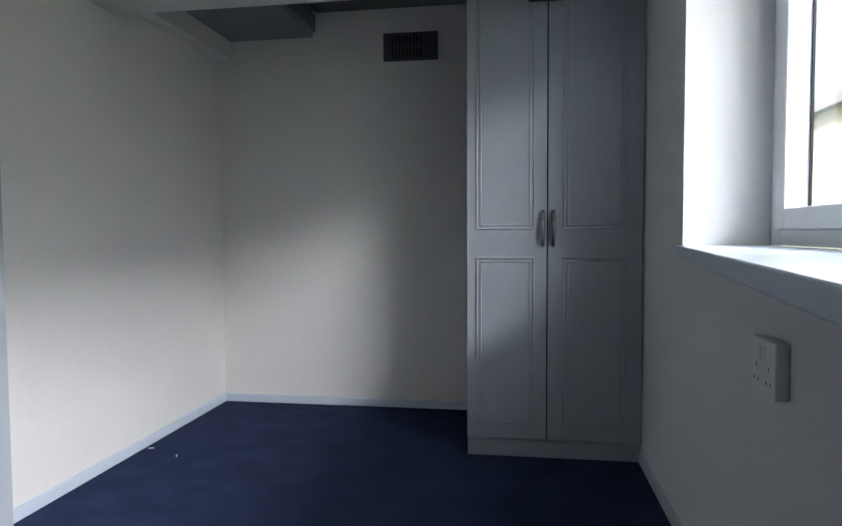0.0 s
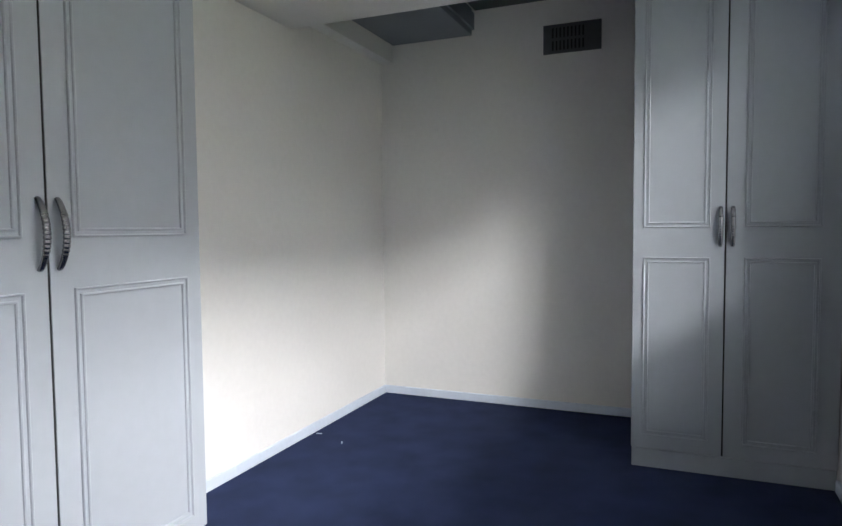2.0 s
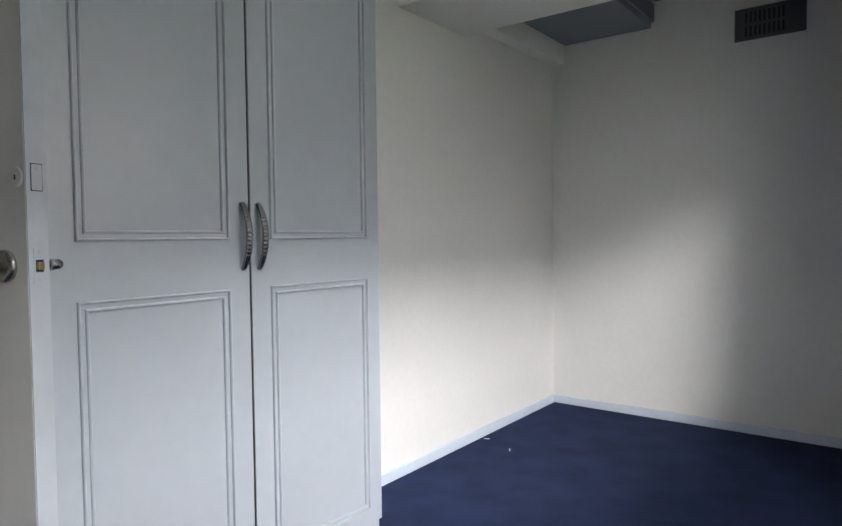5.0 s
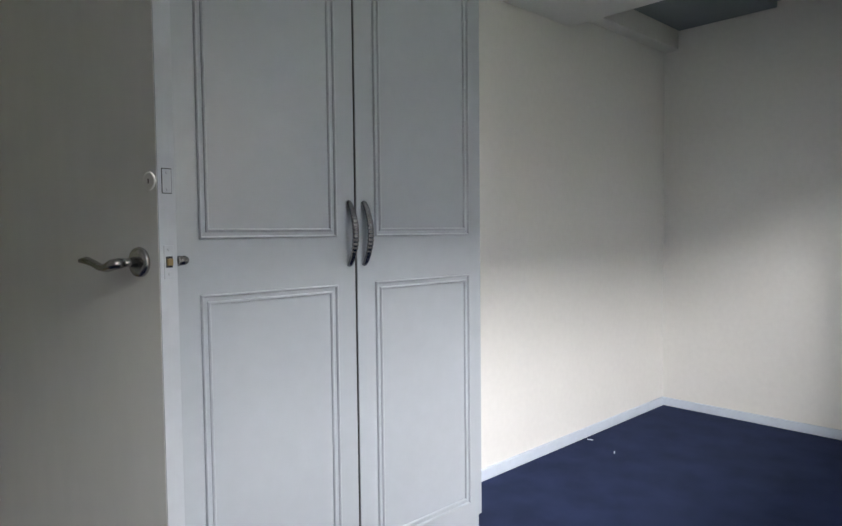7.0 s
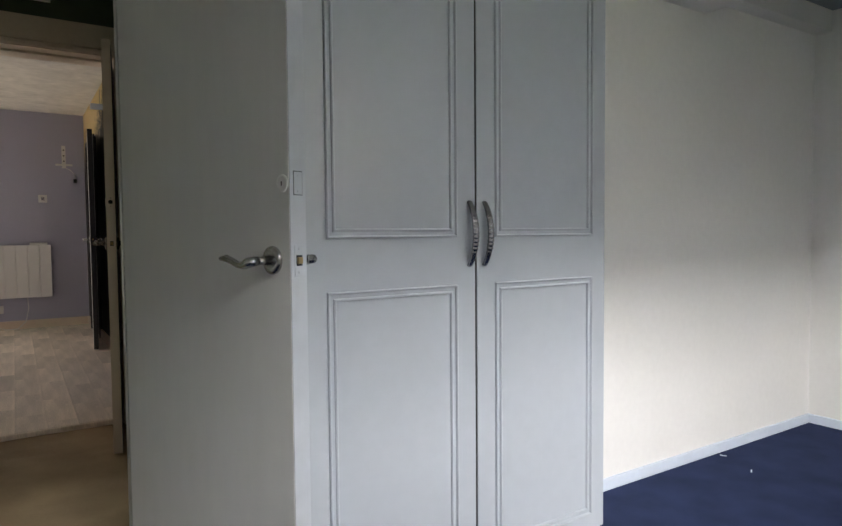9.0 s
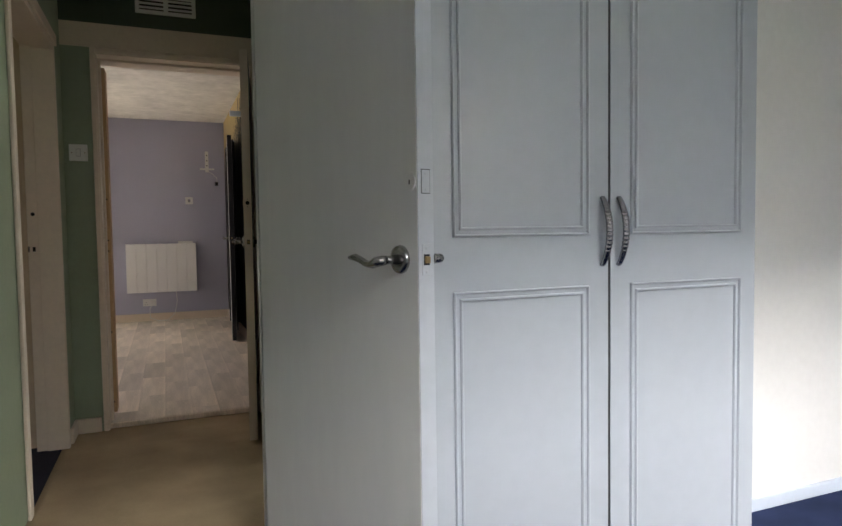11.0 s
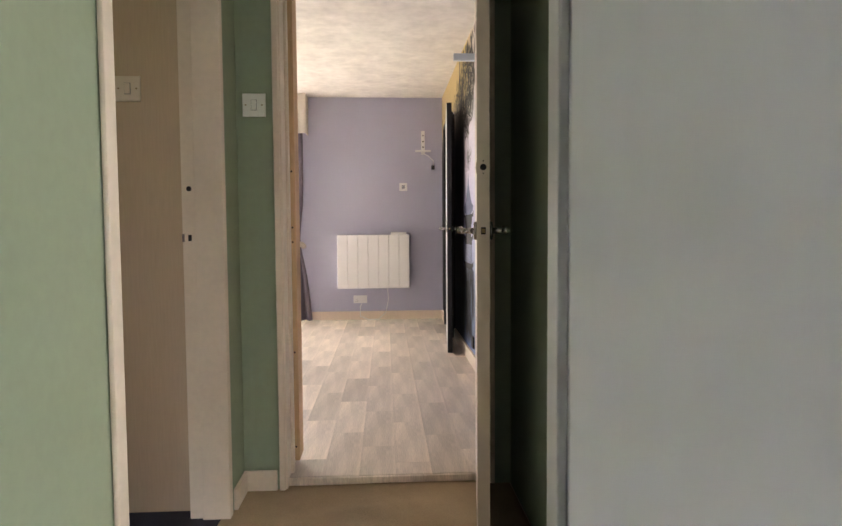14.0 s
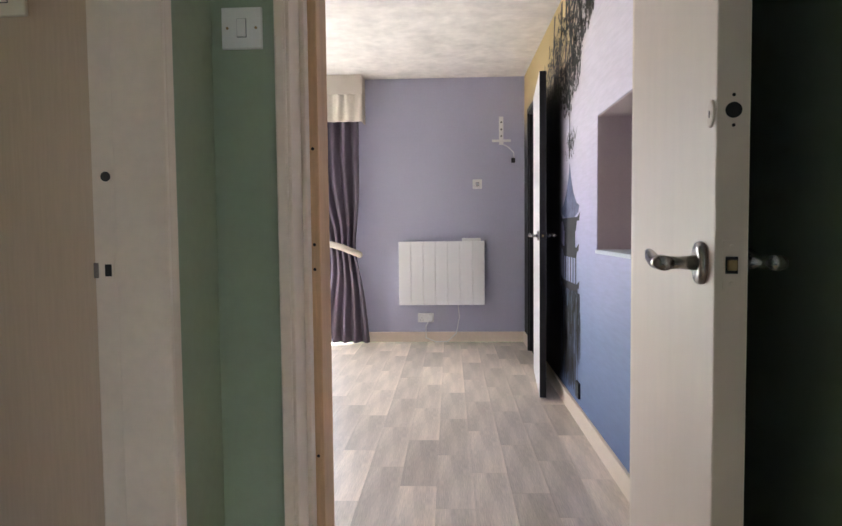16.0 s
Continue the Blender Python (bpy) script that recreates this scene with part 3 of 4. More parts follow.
def socket(m, width, height, label, double=True, deep=0.03, plug=False):
    root = thing("wall_socket", m, label, "socket")
    part("plate", box(-width / 2, width / 2, -deep, 0, 0, height, 0.004), "plastic", root)
    for s in ((-1, 1) if double else (0,)):
        c = s * width * 0.25
        part("rocker", box(c - 0.006 - s * 0.018, c + 0.006 - s * 0.018, -deep - 0.004, -deep, height * 0.62, height * 0.86, 0.001), "plastic", root)
        for px, pz in ((0, 0.5), (-0.011, 0.24), (0.011, 0.24)):
            part("pin_hole", box(c + px - 0.0022, c + px + 0.0022, -deep - 0.00025, -deep + 0.0005, height * pz - 0.004, height * pz + 0.004), "gap", root)
    return root


socket(pose(-2.158, -2.30, 0.672, 0, 0, 180), 0.130, 0.118, "white double wall socket with switches under the window sill")


def light_switch(m, label, mat="plastic"):
    root = thing("light_switch", m, label, "light switch")
    part("plate", box(-0.044, 0.044, -0.009, 0, -0.044, 0.044, 0.003), mat, root)
    part("rocker_rim", box(-0.0105, 0.0105, -0.0093, -0.0088, -0.020, 0.020), "grey_plastic", root, "dark gap round the rocker")
    part("rocker", box(-0.0092, 0.0092, -0.0135, -0.009, -0.0187, 0.0187, 0.0015), mat, root)
    for x in (-0.031, 0.031):
        part("screw", lathe([(0.0032, -0.009), (0.003, -0.0098)], "y", (x, 0, 0), 10), "brass", root)
    return root


light_switch(pose(-3.961, 2.17, 1.479), "white plastic light switch on the green hall wall")
light_switch(pose(-4.365, 2.0, 1.502), "cream plastic light switch on tan wallpaper", "cream")

# ---- bedroom window ----
def sill_board(z0, z1):
    """A window board cut out of square: its front edge runs further into the room towards the back of the bedroom."""
    bm = box(-3.75, -1.30, -2.57, -2.295, z0, z1)
    for v in bm.verts:
        if v.co.y > -2.4:
            v.co.y += 0.153 * (-1.30 - v.co.x)
    bmesh.ops.bevel(bm, geom=bm.edges[:], offset=0.007, segments=3, affect="EDGES", profile=0.6)
    return finish(bm)


structure("window_sill", sill_board(0.930, 0.969), "trim", "thick white painted window sill board", "window sill")
window_1 = tagged(thing("window_1", pose((WX0 + WX1) / 2, -2.57, 0.969), "white plastic casement window with clear glass", "window"), kind="structure")
HW, HH = (WX1 - WX0) / 2, WZ1 - 0.969
part("window_frame", join(box(-HW, -HW + 0.07, -0.07, 0, 0, HH, 0.006), box(HW - 0.07, HW, -0.07, 0, 0, HH, 0.006), box(-HW + 0.07, HW - 0.07, -0.07, 0, 0, 0.05, 0.006), box(-HW + 0.07, HW - 0.07, -0.07, 0, HH - 0.06, HH, 0.006), box(-0.04, 0.04, -0.07, 0, 0.05, HH - 0.06, 0.006)), "upvc", window_1)
for a, b in ((-HW + 0.07, -0.04), (0.04, HW - 0.07)):
    s = part("sash", join(box(a, a + 0.075, -0.06, 0.018, 0.05, HH - 0.06, 0.008), box(b - 0.075, b, -0.06, 0.018, 0.05, HH - 0.06, 0.008), box(a + 0.075, b - 0.075, -0.06, 0.018, 0.05, 0.115, 0.008), box(a + 0.075, b - 0.075, -0.06, 0.018, HH - 0.13, HH - 0.06, 0.008)), "upvc", window_1)
    part("gasket", join(box(a + 0.075, a + 0.083, -0.060, -0.050, 0.115, HH - 0.13), box(b - 0.083, b - 0.075, -0.060, -0.050, 0.115, HH - 0.13), box(a + 0.083, b - 0.083, -0.060, -0.050, 0.115, 0.119), box(a + 0.083, b - 0.083, -0.060, -0.050, HH - 0.134, HH - 0.13)), "rubber", s)
    g = part("pane", box(a + 0.083, b - 0.083, -0.058, -0.053, 0.119, HH - 0.134), "glass", s)
    g.visible_shadow = False

# ---- living room things ----
rad = thing("radiator", pose(-3.596, 6.63, 0.352), "white ribbed panel heater on the lilac wall", "radiator")
for i in range(7):
    x = -0.393 + i * 0.1123
    part("rib", box(x + 0.0003, x + 0.1120, -0.085, -0.03, 0, 0.585, 0.008, 3), "radiator", rad)
part("backplate", box(-0.38, 0.38, -0.03, 0, 0.03, 0.55), "radiator", rad)
part("control_box", box(0.19, 0.36, -0.075, -0.01, 0.585, 0.612, 0.004), "plastic", rad, "white plastic control box")
part("power_cable", tube([(0.15, -0.03, 0), (0.16, -0.025, -0.12), (0.13, -0.02, -0.27), (0.05, -0.028, -0.345), (-0.06, -0.03, -0.347), (-0.15, -0.03, -0.31), (-0.15, -0.03, -0.2), (-0.118, -0.032, -0.145)], [0.0045] * 8, 8), "plastic", rad, "white cable looping to the socket")
s = socket(pose(-3.747, 6.63, 0.184), 0.15, 0.086, "white double wall socket with a plug under the radiator", deep=0.012)
part("plug", box(0.015, 0.062, -0.05, -0.012, 0.012, 0.062, 0.006), "plastic", s)
sw = thing("thermostat", pose(-3.263, 6.63, 1.457), "small white wall plate with a grey centre", "switch plate")
part("plate", box(-0.043, 0.043, -0.01, 0, -0.043, 0.043, 0.003), "plastic", sw)
part("centre", box(-0.015, 0.015, -0.013, -0.01, -0.018, 0.018, 0.002), "chrome", sw)
br = thing("tv_bracket", pose(-3.043, 6.63, 1.79), "white metal television wall bracket with hanging lead", "bracket")
part("upright", join(box(-0.02, 0.02, -0.012, 0, 0.02, 0.275, 0.002)), "plastic", br)
part("cross_bar", box(-0.085, 0.085, -0.03, -0.012, 0.045, 0.066, 0.004), "plastic", br)
for z in (0.10, 0.16, 0.225):
    part("bolt_hole", lathe([(0.008, -0.012), (0.008, -0.0128)], "y", (0, 0, z), 12), "gap", br)
part("lead", tube([(0.0, -0.02, 0.03), (0.06, -0.02, 0.0), (0.11, -0.02, -0.05), (0.115, -0.02, -0.10)], [0.004] * 4, 8), "plastic", br)
part("lead_plug", box(0.09, 0.125, -0.03, -0.01, -0.145, -0.10, 0.004), "black", br)

arm = thing("wall_bracket", pose(-2.83, 2.92, 1.85), "white wooden bracket arm on the mural wall", "bracket")
part("arm", box(-0.28, 0, -0.012, 0.012, 0, 0.036, 0.003), "trim", arm)
part("hole", lathe([(0.009, -0.0121), (0.009, -0.0128)], "y", (-0.11, 0, 0.012), 12), "gap", arm)
part("wall_plate", box(-0.012, 0, -0.035, 0.035, -0.02, 0.075, 0.003), "trim", arm)


# curtain and pelmet at the living room window
def folded(y0, y1, x, z0, z1, folds, deep, pinch_z=None, pinch=1.0, lean=0.0, flare=0.0):
    bm = bmesh.new()
    nu, nv = folds * 8, 26
    grid = []
    for j in range(nv + 1):
        z = z0 + (z1 - z0) * j / nv
        k = 1.0
        if pinch_z is not None:
            k = 1 - pinch * math.exp(-((z - pinch_z) / (0.42 if z > pinch_z else 0.55)) ** 2)
        row = []
        for i in range(nu + 1):
            u = i / nu
            y = y1 - (y1 - y0) * u * k
            if flare:
                y += flare * max(0.0, 1 - z / pinch_z) - 0.04 * math.exp(-((z - pinch_z) / 0.3) ** 2)
            off = deep * (0.6 + 0.4 * math.sin(3.1 * u + 1)) * math.sin(u * folds * math.tau + 0.5 * math.sin(z * 1.7))
            row.append(bm.verts.new((x + off + lean * (1 - k) * u, y, z)))
        grid.append(row)
    for a, b in zip(grid, grid[1:]):
        for i in range(nu):
            bm.faces.new((a[i], a[i + 1], b[i + 1], b[i]))
    return finish(bm, True)


curtain = thing("curtain", pose(-4.335, 6.50, 0.02, 0, 0, -90), "mauve satin curtain drawn aside with a cream tie-back", "curtain")
cl = part("cloth", folded(-0.62, 0.0, 0, 0.0, 2.1, 6, 0.05, 0.86, 0.5, 0.0, 0.075), "curtain", curtain)
so = cl.modifiers.new("thickness", "SOLIDIFY")
so.thickness = 0.004
part("tie_back", tube([(-0.04, -0.012, 0.80), (0.055, -0.012, 0.815), (0.085, -0.06, 0.835), (0.085, -0.14, 0.87), (0.08, -0.24, 0.90), (0.06, -0.34, 0.905)], [0.03] * 6, 10, 1.0), "cream_cloth", curtain, "cream cloth tie-back band")
pelmet = thing("pelmet", pose(-5.35, 6.63, 2.03), "cream pleated cloth pelmet over the window", "pelmet")
part("top_board", box(-1.06, 1.065, -0.21, 0, 0.22, 0.394, 0.004), "cream_cloth", pelmet)
fr = part("frill", folded(-1.06, 1.065, 0.205, -0.02, 0.225, 22, 0.008), "cream_cloth", pelmet)
fr.matrix_basis = pose(0, 0, 0, 0, 0, -90)
so = fr.modifiers.new("thickness", "SOLIDIFY")
so.thickness = 0.004
part("side_frill", box(1.052, 1.064, -0.20, 0, -0.015, 0.22, 0.003), "cream_cloth", pelmet)

# living room window
window_2 = tagged(thing("window_2", pose(-5.36, 6.69, 0.0, 0, 0, 90), "wide white plastic glazed patio door", "window"), kind="structure")
part("window_frame", join(box(-0.035, 0.035, -0.94, -0.87, 0, 2.15, 0.005), box(-0.035, 0.035, 0.87, 0.94, 0, 2.15, 0.005), box(-0.035, 0.035, -0.87, 0.87, 0, 0.07, 0.005), box(-0.035, 0.035, -0.87, 0.87, 2.08, 2.15, 0.005), box(-0.035, 0.035, -0.035, 0.035, 0.07, 2.08, 0.005)), "upvc", window_2)
for a, b in ((-0.87, -0.035), (0.035, 0.87)):
    g = part("pane", box(-0.004, 0.004, a, b, 0.07, 2.08), "glass", window_2)
    g.visible_shadow = False

# small window recess in the mural wall
niche = tagged(thing("window_3", pose(-2.83, 3.49, 0.925), "small recessed window with a slatted vent panel", "window"), kind="structure")
part("window_sill", box(-0.012, 0.20, -0.29, 0.29, 0.0, 0.018, 0.003), "trim", niche)
part("window_frame", join(box(0.20, 0.24, 0.235, 0.289, 0.018, 0.636, 0.003), box(0.20, 0.24, -0.289, -0.235, 0.018, 0.636, 0.003), box(0.20, 0.24, -0.235, 0.235, 0.018, 0.07, 0.003), box(0.20, 0.24, -0.235, 0.235, 0.58, 0.636, 0.003)), "cream", niche)
for i in range(17):
    part("slat", box(0.212, 0.228, -0.235, 0.235, 0.078 + i * 0.0295, 0.098 + i * 0.0295, 0.002), "chrome", niche)
# added mauve linings, their colour lightened to make up for missing bounce light
for a, b in ((-0.2899, -0.286), (0.286, 0.2899)):
    part("reveal_lining", box(0.001, 0.2, a, b, 0.018, 0.636), "reveal", niche)
part("reveal_lining", box(0.001, 0.2, -0.286, 0.286, 0.632, 0.636), "reveal", niche)
part("backing", box(0.236, 0.25, -0.235, 0.235, 0.07, 0.58), "gap", niche)
part("catch", box(0.188, 0.20, 0.245, 0.275, 0.27, 0.33, 0.004), "black", niche)

# ---- mural ----
mm = bpy.data.materials.new("mural_print")
mm.use_nodes = True
n, l = mm.node_tree.nodes, mm.node_tree.links
co, sep = n.new("ShaderNodeTexCoord"), n.new("ShaderNodeSeparateXYZ")
wob = n.new("ShaderNodeTexNoise")
wob.inputs["Scale"].default_value, wob.inputs["Detail"].default_value = 3.0, 6
l.new(co.outputs["Object"], sep.inputs[0])
l.new(co.outputs["Object"], wob.inputs["Vector"])
ad = n.new("ShaderNodeMath")
ad.operation = "MULTIPLY_ADD"
ad.inputs[1].default_value, ad.inputs[2].default_value = 0.14, -0.07
l.new(wob.outputs["Fac"], ad.inputs[0])
zz = n.new("ShaderNodeMath")
l.new(sep.outputs["Z"], zz.inputs[0])
l.new(ad.outputs[0], zz.inputs[1])
mr = n.new("ShaderNodeMapRange")
mr.inputs[2].default_value = 2.5
l.new(zz.outputs[0], mr.inputs[0])
rp = n.new("ShaderNodeValToRGB")
stops = [(0.04, (0.09, 0.14, 0.29)), (0.22, (0.18, 0.25, 0.44)), (0.36, (0.38, 0.40, 0.63)), (0.46, (0.58, 0.54, 0.74)), (0.62, (0.74, 0.69, 0.80)), (0.78, (0.76, 0.71, 0.76)), (0.95, (0.74, 0.70, 0.70))]
while len(rp.color_ramp.elements) < len(stops):
    rp.color_ramp.elements.new(0.5)
for e, (p, c) in zip(rp.color_ramp.elements, stops):
    e.position, e.color = p, (*c, 1)
l.new(mr.outputs[0], rp.inputs[0])
# ripples on the painted water
wv = n.new("ShaderNodeTexNoise")
wv.inputs["Scale"].default_value, wv.inputs["Detail"].default_value = 14, 5
mp = n.new("ShaderNodeMapping")
mp.inputs["Scale"].default_value = (1, 0.6, 5)
l.new(co.outputs["Object"], mp.inputs[0])
l.new(mp.outputs[0], wv.inputs["Vector"])
wr = n.new("ShaderNodeMapRange")
wr.inputs[1].default_value, wr.inputs[2].default_value, wr.inputs[3].default_value, wr.inputs[4].default_value = 0.35, 0.65, 0.95, 1.035
l.new(wv.outputs["Fac"], wr.inputs[0])
mul = n.new("ShaderNodeVectorMath")
mul.operation = "SCALE"
l.new(rp.outputs[0], mul.inputs[0])
l.new(wr.outputs[0], mul.inputs["Scale"])
# the painted dark wood at the far end of the picture
dk = n.new("ShaderNodeMapRange")
dk.interpolation_type = "SMOOTHSTEP"
dk.inputs[1].default_value, dk.inputs[2].default_value = 4.60, 4.82
ya = n.new("ShaderNodeMath")
l.new(sep.outputs["Y"], ya.inputs[0])
l.new(ad.outputs[0], ya.inputs[1])
l.new(ya.outputs[0], dk.inputs[0])
low = n.new("ShaderNodeMapRange")
low.interpolation_type = "SMOOTHSTEP"
low.inputs[1].default_value, low.inputs[2].default_value, low.inputs[3].default_value, low.inputs[4].default_value = 1.75, 2.2, 1, 0.15
l.new(zz.outputs[0], low.inputs[0])
dm = n.new("ShaderNodeMath")
dm.operation = "MULTIPLY"
l.new(dk.outputs[0], dm.inputs[0])
l.new(low.outputs[0], dm.inputs[1])
yl, yh = n.new("ShaderNodeMapRange"), n.new("ShaderNodeMapRange")
yl.interpolation_type = yh.interpolation_type = "SMOOTHSTEP"
yl.inputs[1].default_value, yl.inputs[2].default_value = 3.9, 4.6
yh.inputs[1].default_value, yh.inputs[2].default_value = 1.65, 2.15
l.new(ya.outputs[0], yl.inputs[0])
l.new(zz.outputs[0], yh.inputs[0])
ym = n.new("ShaderNodeMath")
ym.operation = "MULTIPLY"
l.new(yl.outputs[0], ym.inputs[0])
l.new(yh.outputs[0], ym.inputs[1])
gold = n.new("ShaderNodeMix")
gold.data_type = "RGBA"
l.new(ym.outputs[0], gold.inputs[0])
l.new(mul.outputs[0], gold.inputs[6])
gold.inputs[7].default_value = (0.62, 0.47, 0.20, 1)
mx = n.new("ShaderNodeMix")
mx.data_type = "RGBA"
l.new(dm.outputs[0], mx.inputs[0])
l.new(gold.outputs[2], mx.inputs[6])
mx.inputs[7].default_value = (0.008, 0.009, 0.011, 1)
l.new(mx.outputs[2], n["Principled BSDF"].inputs["Base Color"])
n["Principled BSDF"].inputs["Roughness"].default_value = 0.55
M["mural"] = mm
M["ink"] = material("mural_ink", (0.014, 0.014, 0.020), 0.6, vary=0.3, scale=20, bump=0.02)
M["ink_grey"] = material("mural_grey_ink", (0.075, 0.07, 0.06), 0.6, vary=0.35, scale=25, bump=0.02)
M["ink_blue"] = material("mural_slate_blue", (0.15, 0.17, 0.30), 0.6, vary=0.25, scale=18, bump=0.02)

mural = thing("mural", pose(0, 0, 0), "wall mural of a pagoda and dark trees over blue water", "mural")
part("print", join(box(-2.833, -2.8301, 2.43, 3.20, 0.095, 2.424), box(-2.833, -2.8301, 3.20, 3.78, 0.095, 0.924), box(-2.833, -2.8301, 3.20, 3.78, 1.563, 2.424), box(-2.833, -2.8301, 3.78, 5.37, 0.095, 2.424),
     box(-2.833, -2.8301, 5.37, 6.23, 2.055, 2.424), box(-2.833, -2.8301, 6.23, 6.628, 0.095, 2.424)), "mural", mural)


def flat(polys, lift):
    """Painted shapes on the mural wall from (y, z) outlines."""
    bm = bmesh.new()
    for poly in polys:
        front = [bm.verts.new((-2.833 - lift, y, z)) for y, z in poly]
        bm.faces.new(front)
    return finish(bm)


rng = random.Random(7)
twigs = []


def within(y, z):
    """The outline of the painted tree: broad at the ceiling, drawn in to one tip lower down."""
    return 1.70 < z < 2.41 and y > 4.42 - (z - 1.68) * 1.2 + 0.05 * math.sin(23 * z)


def grow(y, z, angle, length, width, depth):
    steps = 5
    for i in range(steps):
        angle += rng.uniform(-0.38, 0.38)
        ny, nz = y + math.sin(angle) * length / steps, z - math.cos(angle) * length / steps
        w0, w1 = width * (1 - i / steps * 0.6), width * (1 - (i + 1) / steps * 0.6)
        a, b = math.cos(angle), math.sin(angle)
        if within(ny, nz):
            twigs.append([(y - a * w0, z - b * w0), (y + a * w0, z + b * w0), (ny + a * w1, nz + b * w1), (ny - a * w1, nz - b * w1)])
        y, z = ny, nz
        if depth and rng.random() < 0.85:
            grow(y, z, angle + rng.choice((-1, 1)) * rng.uniform(0.5, 1.1), length * rng.uniform(0.4, 0.65), w1 * 0.65, depth - 1)


for y0, a0, ln in ((4.48, 0.0, 0.95), (4.30, -0.2, 0.75), (4.10, -0.3, 0.5), (4.70, 0.15, 0.75), (3.92, -0.2, 0.35), (4.95, 0.1, 0.6), (4.56, -0.1, 0.7), (3.74, -0.1, 0.3), (4.02, 0.25, 0.5), (4.20, 0.2, 0.6)):
    grow(y0, 2.40, a0, ln, 0.026, 3)
part("bough", flat(twigs, 0.001), "ink_grey", mural)
leaves = []
for i in range(1100):
    q = rng.choice(twigs)
    y, z = q[2][0] + rng.gauss(0, 0.05), q[2][1] + rng.gauss(0, 0.05)
    r = rng.uniform(0.006, 0.024)
    if within(y, z + 0.02) and z < 2.39:
        leaves.append([(y + r * rng.uniform(0.5, 1.2) * math.cos(k * 1.2566), z + r * rng.uniform(0.5, 1.3) * math.sin(k * 1.2566)) for k in range(5)])
part("foliage", flat(leaves, 0.0016), "ink_grey", mural)
tuft = []
for i in range(46):
    a, r = rng.uniform(0, 6.28), rng.uniform(0.02, 0.16)
    y, z = 4.42 + r * math.cos(a), 1.50 + 0.6 * r * math.sin(a)
    tuft.append([(y, z), (y + rng.uniform(-0.05, 0.05), z + rng.uniform(0.02, 0.07)), (y + 0.015, z + 0.004)])
tuft.append([(4.43, 1.45), (4.45, 1.45), (4.455, 2.1), (4.435, 2.1)])
part("hanging_bough", flat(tuft, 0.002), "ink", mural)
roof = [(4.44, 1.42), (4.40, 1.33), (4.33, 1.24), (4.24, 1.18), (4.17, 1.165), (4.20, 1.13), (4.30, 1.105), (4.44, 1.095), (4.58, 1.105), (4.68, 1.13), (4.71, 1.165), (4.64, 1.18), (4.55, 1.24), (4.48, 1.33)]
part("pagoda_roof", flat([roof], 0.002), "ink_blue", mural)
for q in ([(4.23, 1.09), (4.65, 1.09), (4.62, 1.03), (4.26, 1.03)], [(4.28, 1.03), (4.60, 1.03), (4.60, 0.93), (4.28, 0.93)], [(4.22, 0.93), (4.66, 0.93), (4.63, 0.88), (4.25, 0.88)], [(4.22, 0.72), (4.66, 0.72), (4.66, 0.695), (4.22, 0.695)]):
    part("pagoda_storey", flat([q], 0.002), "ink", mural)
eaves = []
for k, (zt, half) in enumerate(((1.10, 0.27), (0.935, 0.25), (0.735, 0.26))):
    eaves.append([(4.44 - half - 0.02, zt + 0.03), (4.44 - half * 0.8, zt + 0.004), (4.44 + half * 0.8, zt + 0.004), (4.44 + half + 0.02, zt + 0.03), (4.44 + half, zt - 0.016), (4.44 - half, zt - 0.016)])
part("pagoda_eaves", flat(eaves, 0.0026), "ink", mural)
for k in range(9):
    y = 4.20 + k * 0.058
    part("pagoda_post", flat([[(y, 0.72), (y + 0.008, 0.72), (y + 0.008, 0.15 + 0.05 * (k % 3)), (y, 0.17 + 0.05 * (k % 3))]], 0.0022), "ink", mural)
for k in range(6):
    part("pagoda_pillar", flat([[(4.25 + k * 0.075, 0.88), (4.275 + k * 0.075, 0.88), (4.275 + k * 0.075, 0.72), (4.25 + k * 0.075, 0.72)]], 0.002), "ink", mural)
streaks = []
for i in range(520):
    y = 4.14 + 0.66 * rng.random() ** 0.8
    z = rng.uniform(0.12, 0.68) if y > 4.25 else rng.uniform(0.3, 0.68)
    h = rng.uniform(0.04, 0.24)
    w = rng.uniform(0.003, 0.013)
    streaks.append([(y, z), (y + w, z + 0.01), (y + w, min(0.695, z + h)), (y, min(0.695, z + h - 0.01))])
part("reflection", flat(streaks, 0.0015), "ink", mural)

# dark socket low on the mural wall
ds = thing("wall_socket", pose(-2.833, 4.18, 0.135, 0, 0, -90), "small black socket plate low on the mural", "socket")
part("plate", box(-0.04, 0.04, -0.012, 0, 0, 0.085, 0.003), "black", ds)

# ---- hall things ----
pl = thing("wall_plaque", pose(-2.966, 1.419, 1.352, 0, 0, -90), "dark rounded plaque with pale cut-out figures", "plaque")
part("board", box(-0.073, 0.067, -0.009, 0, -0.082, 0.082, 0.008, 3), "black", pl)
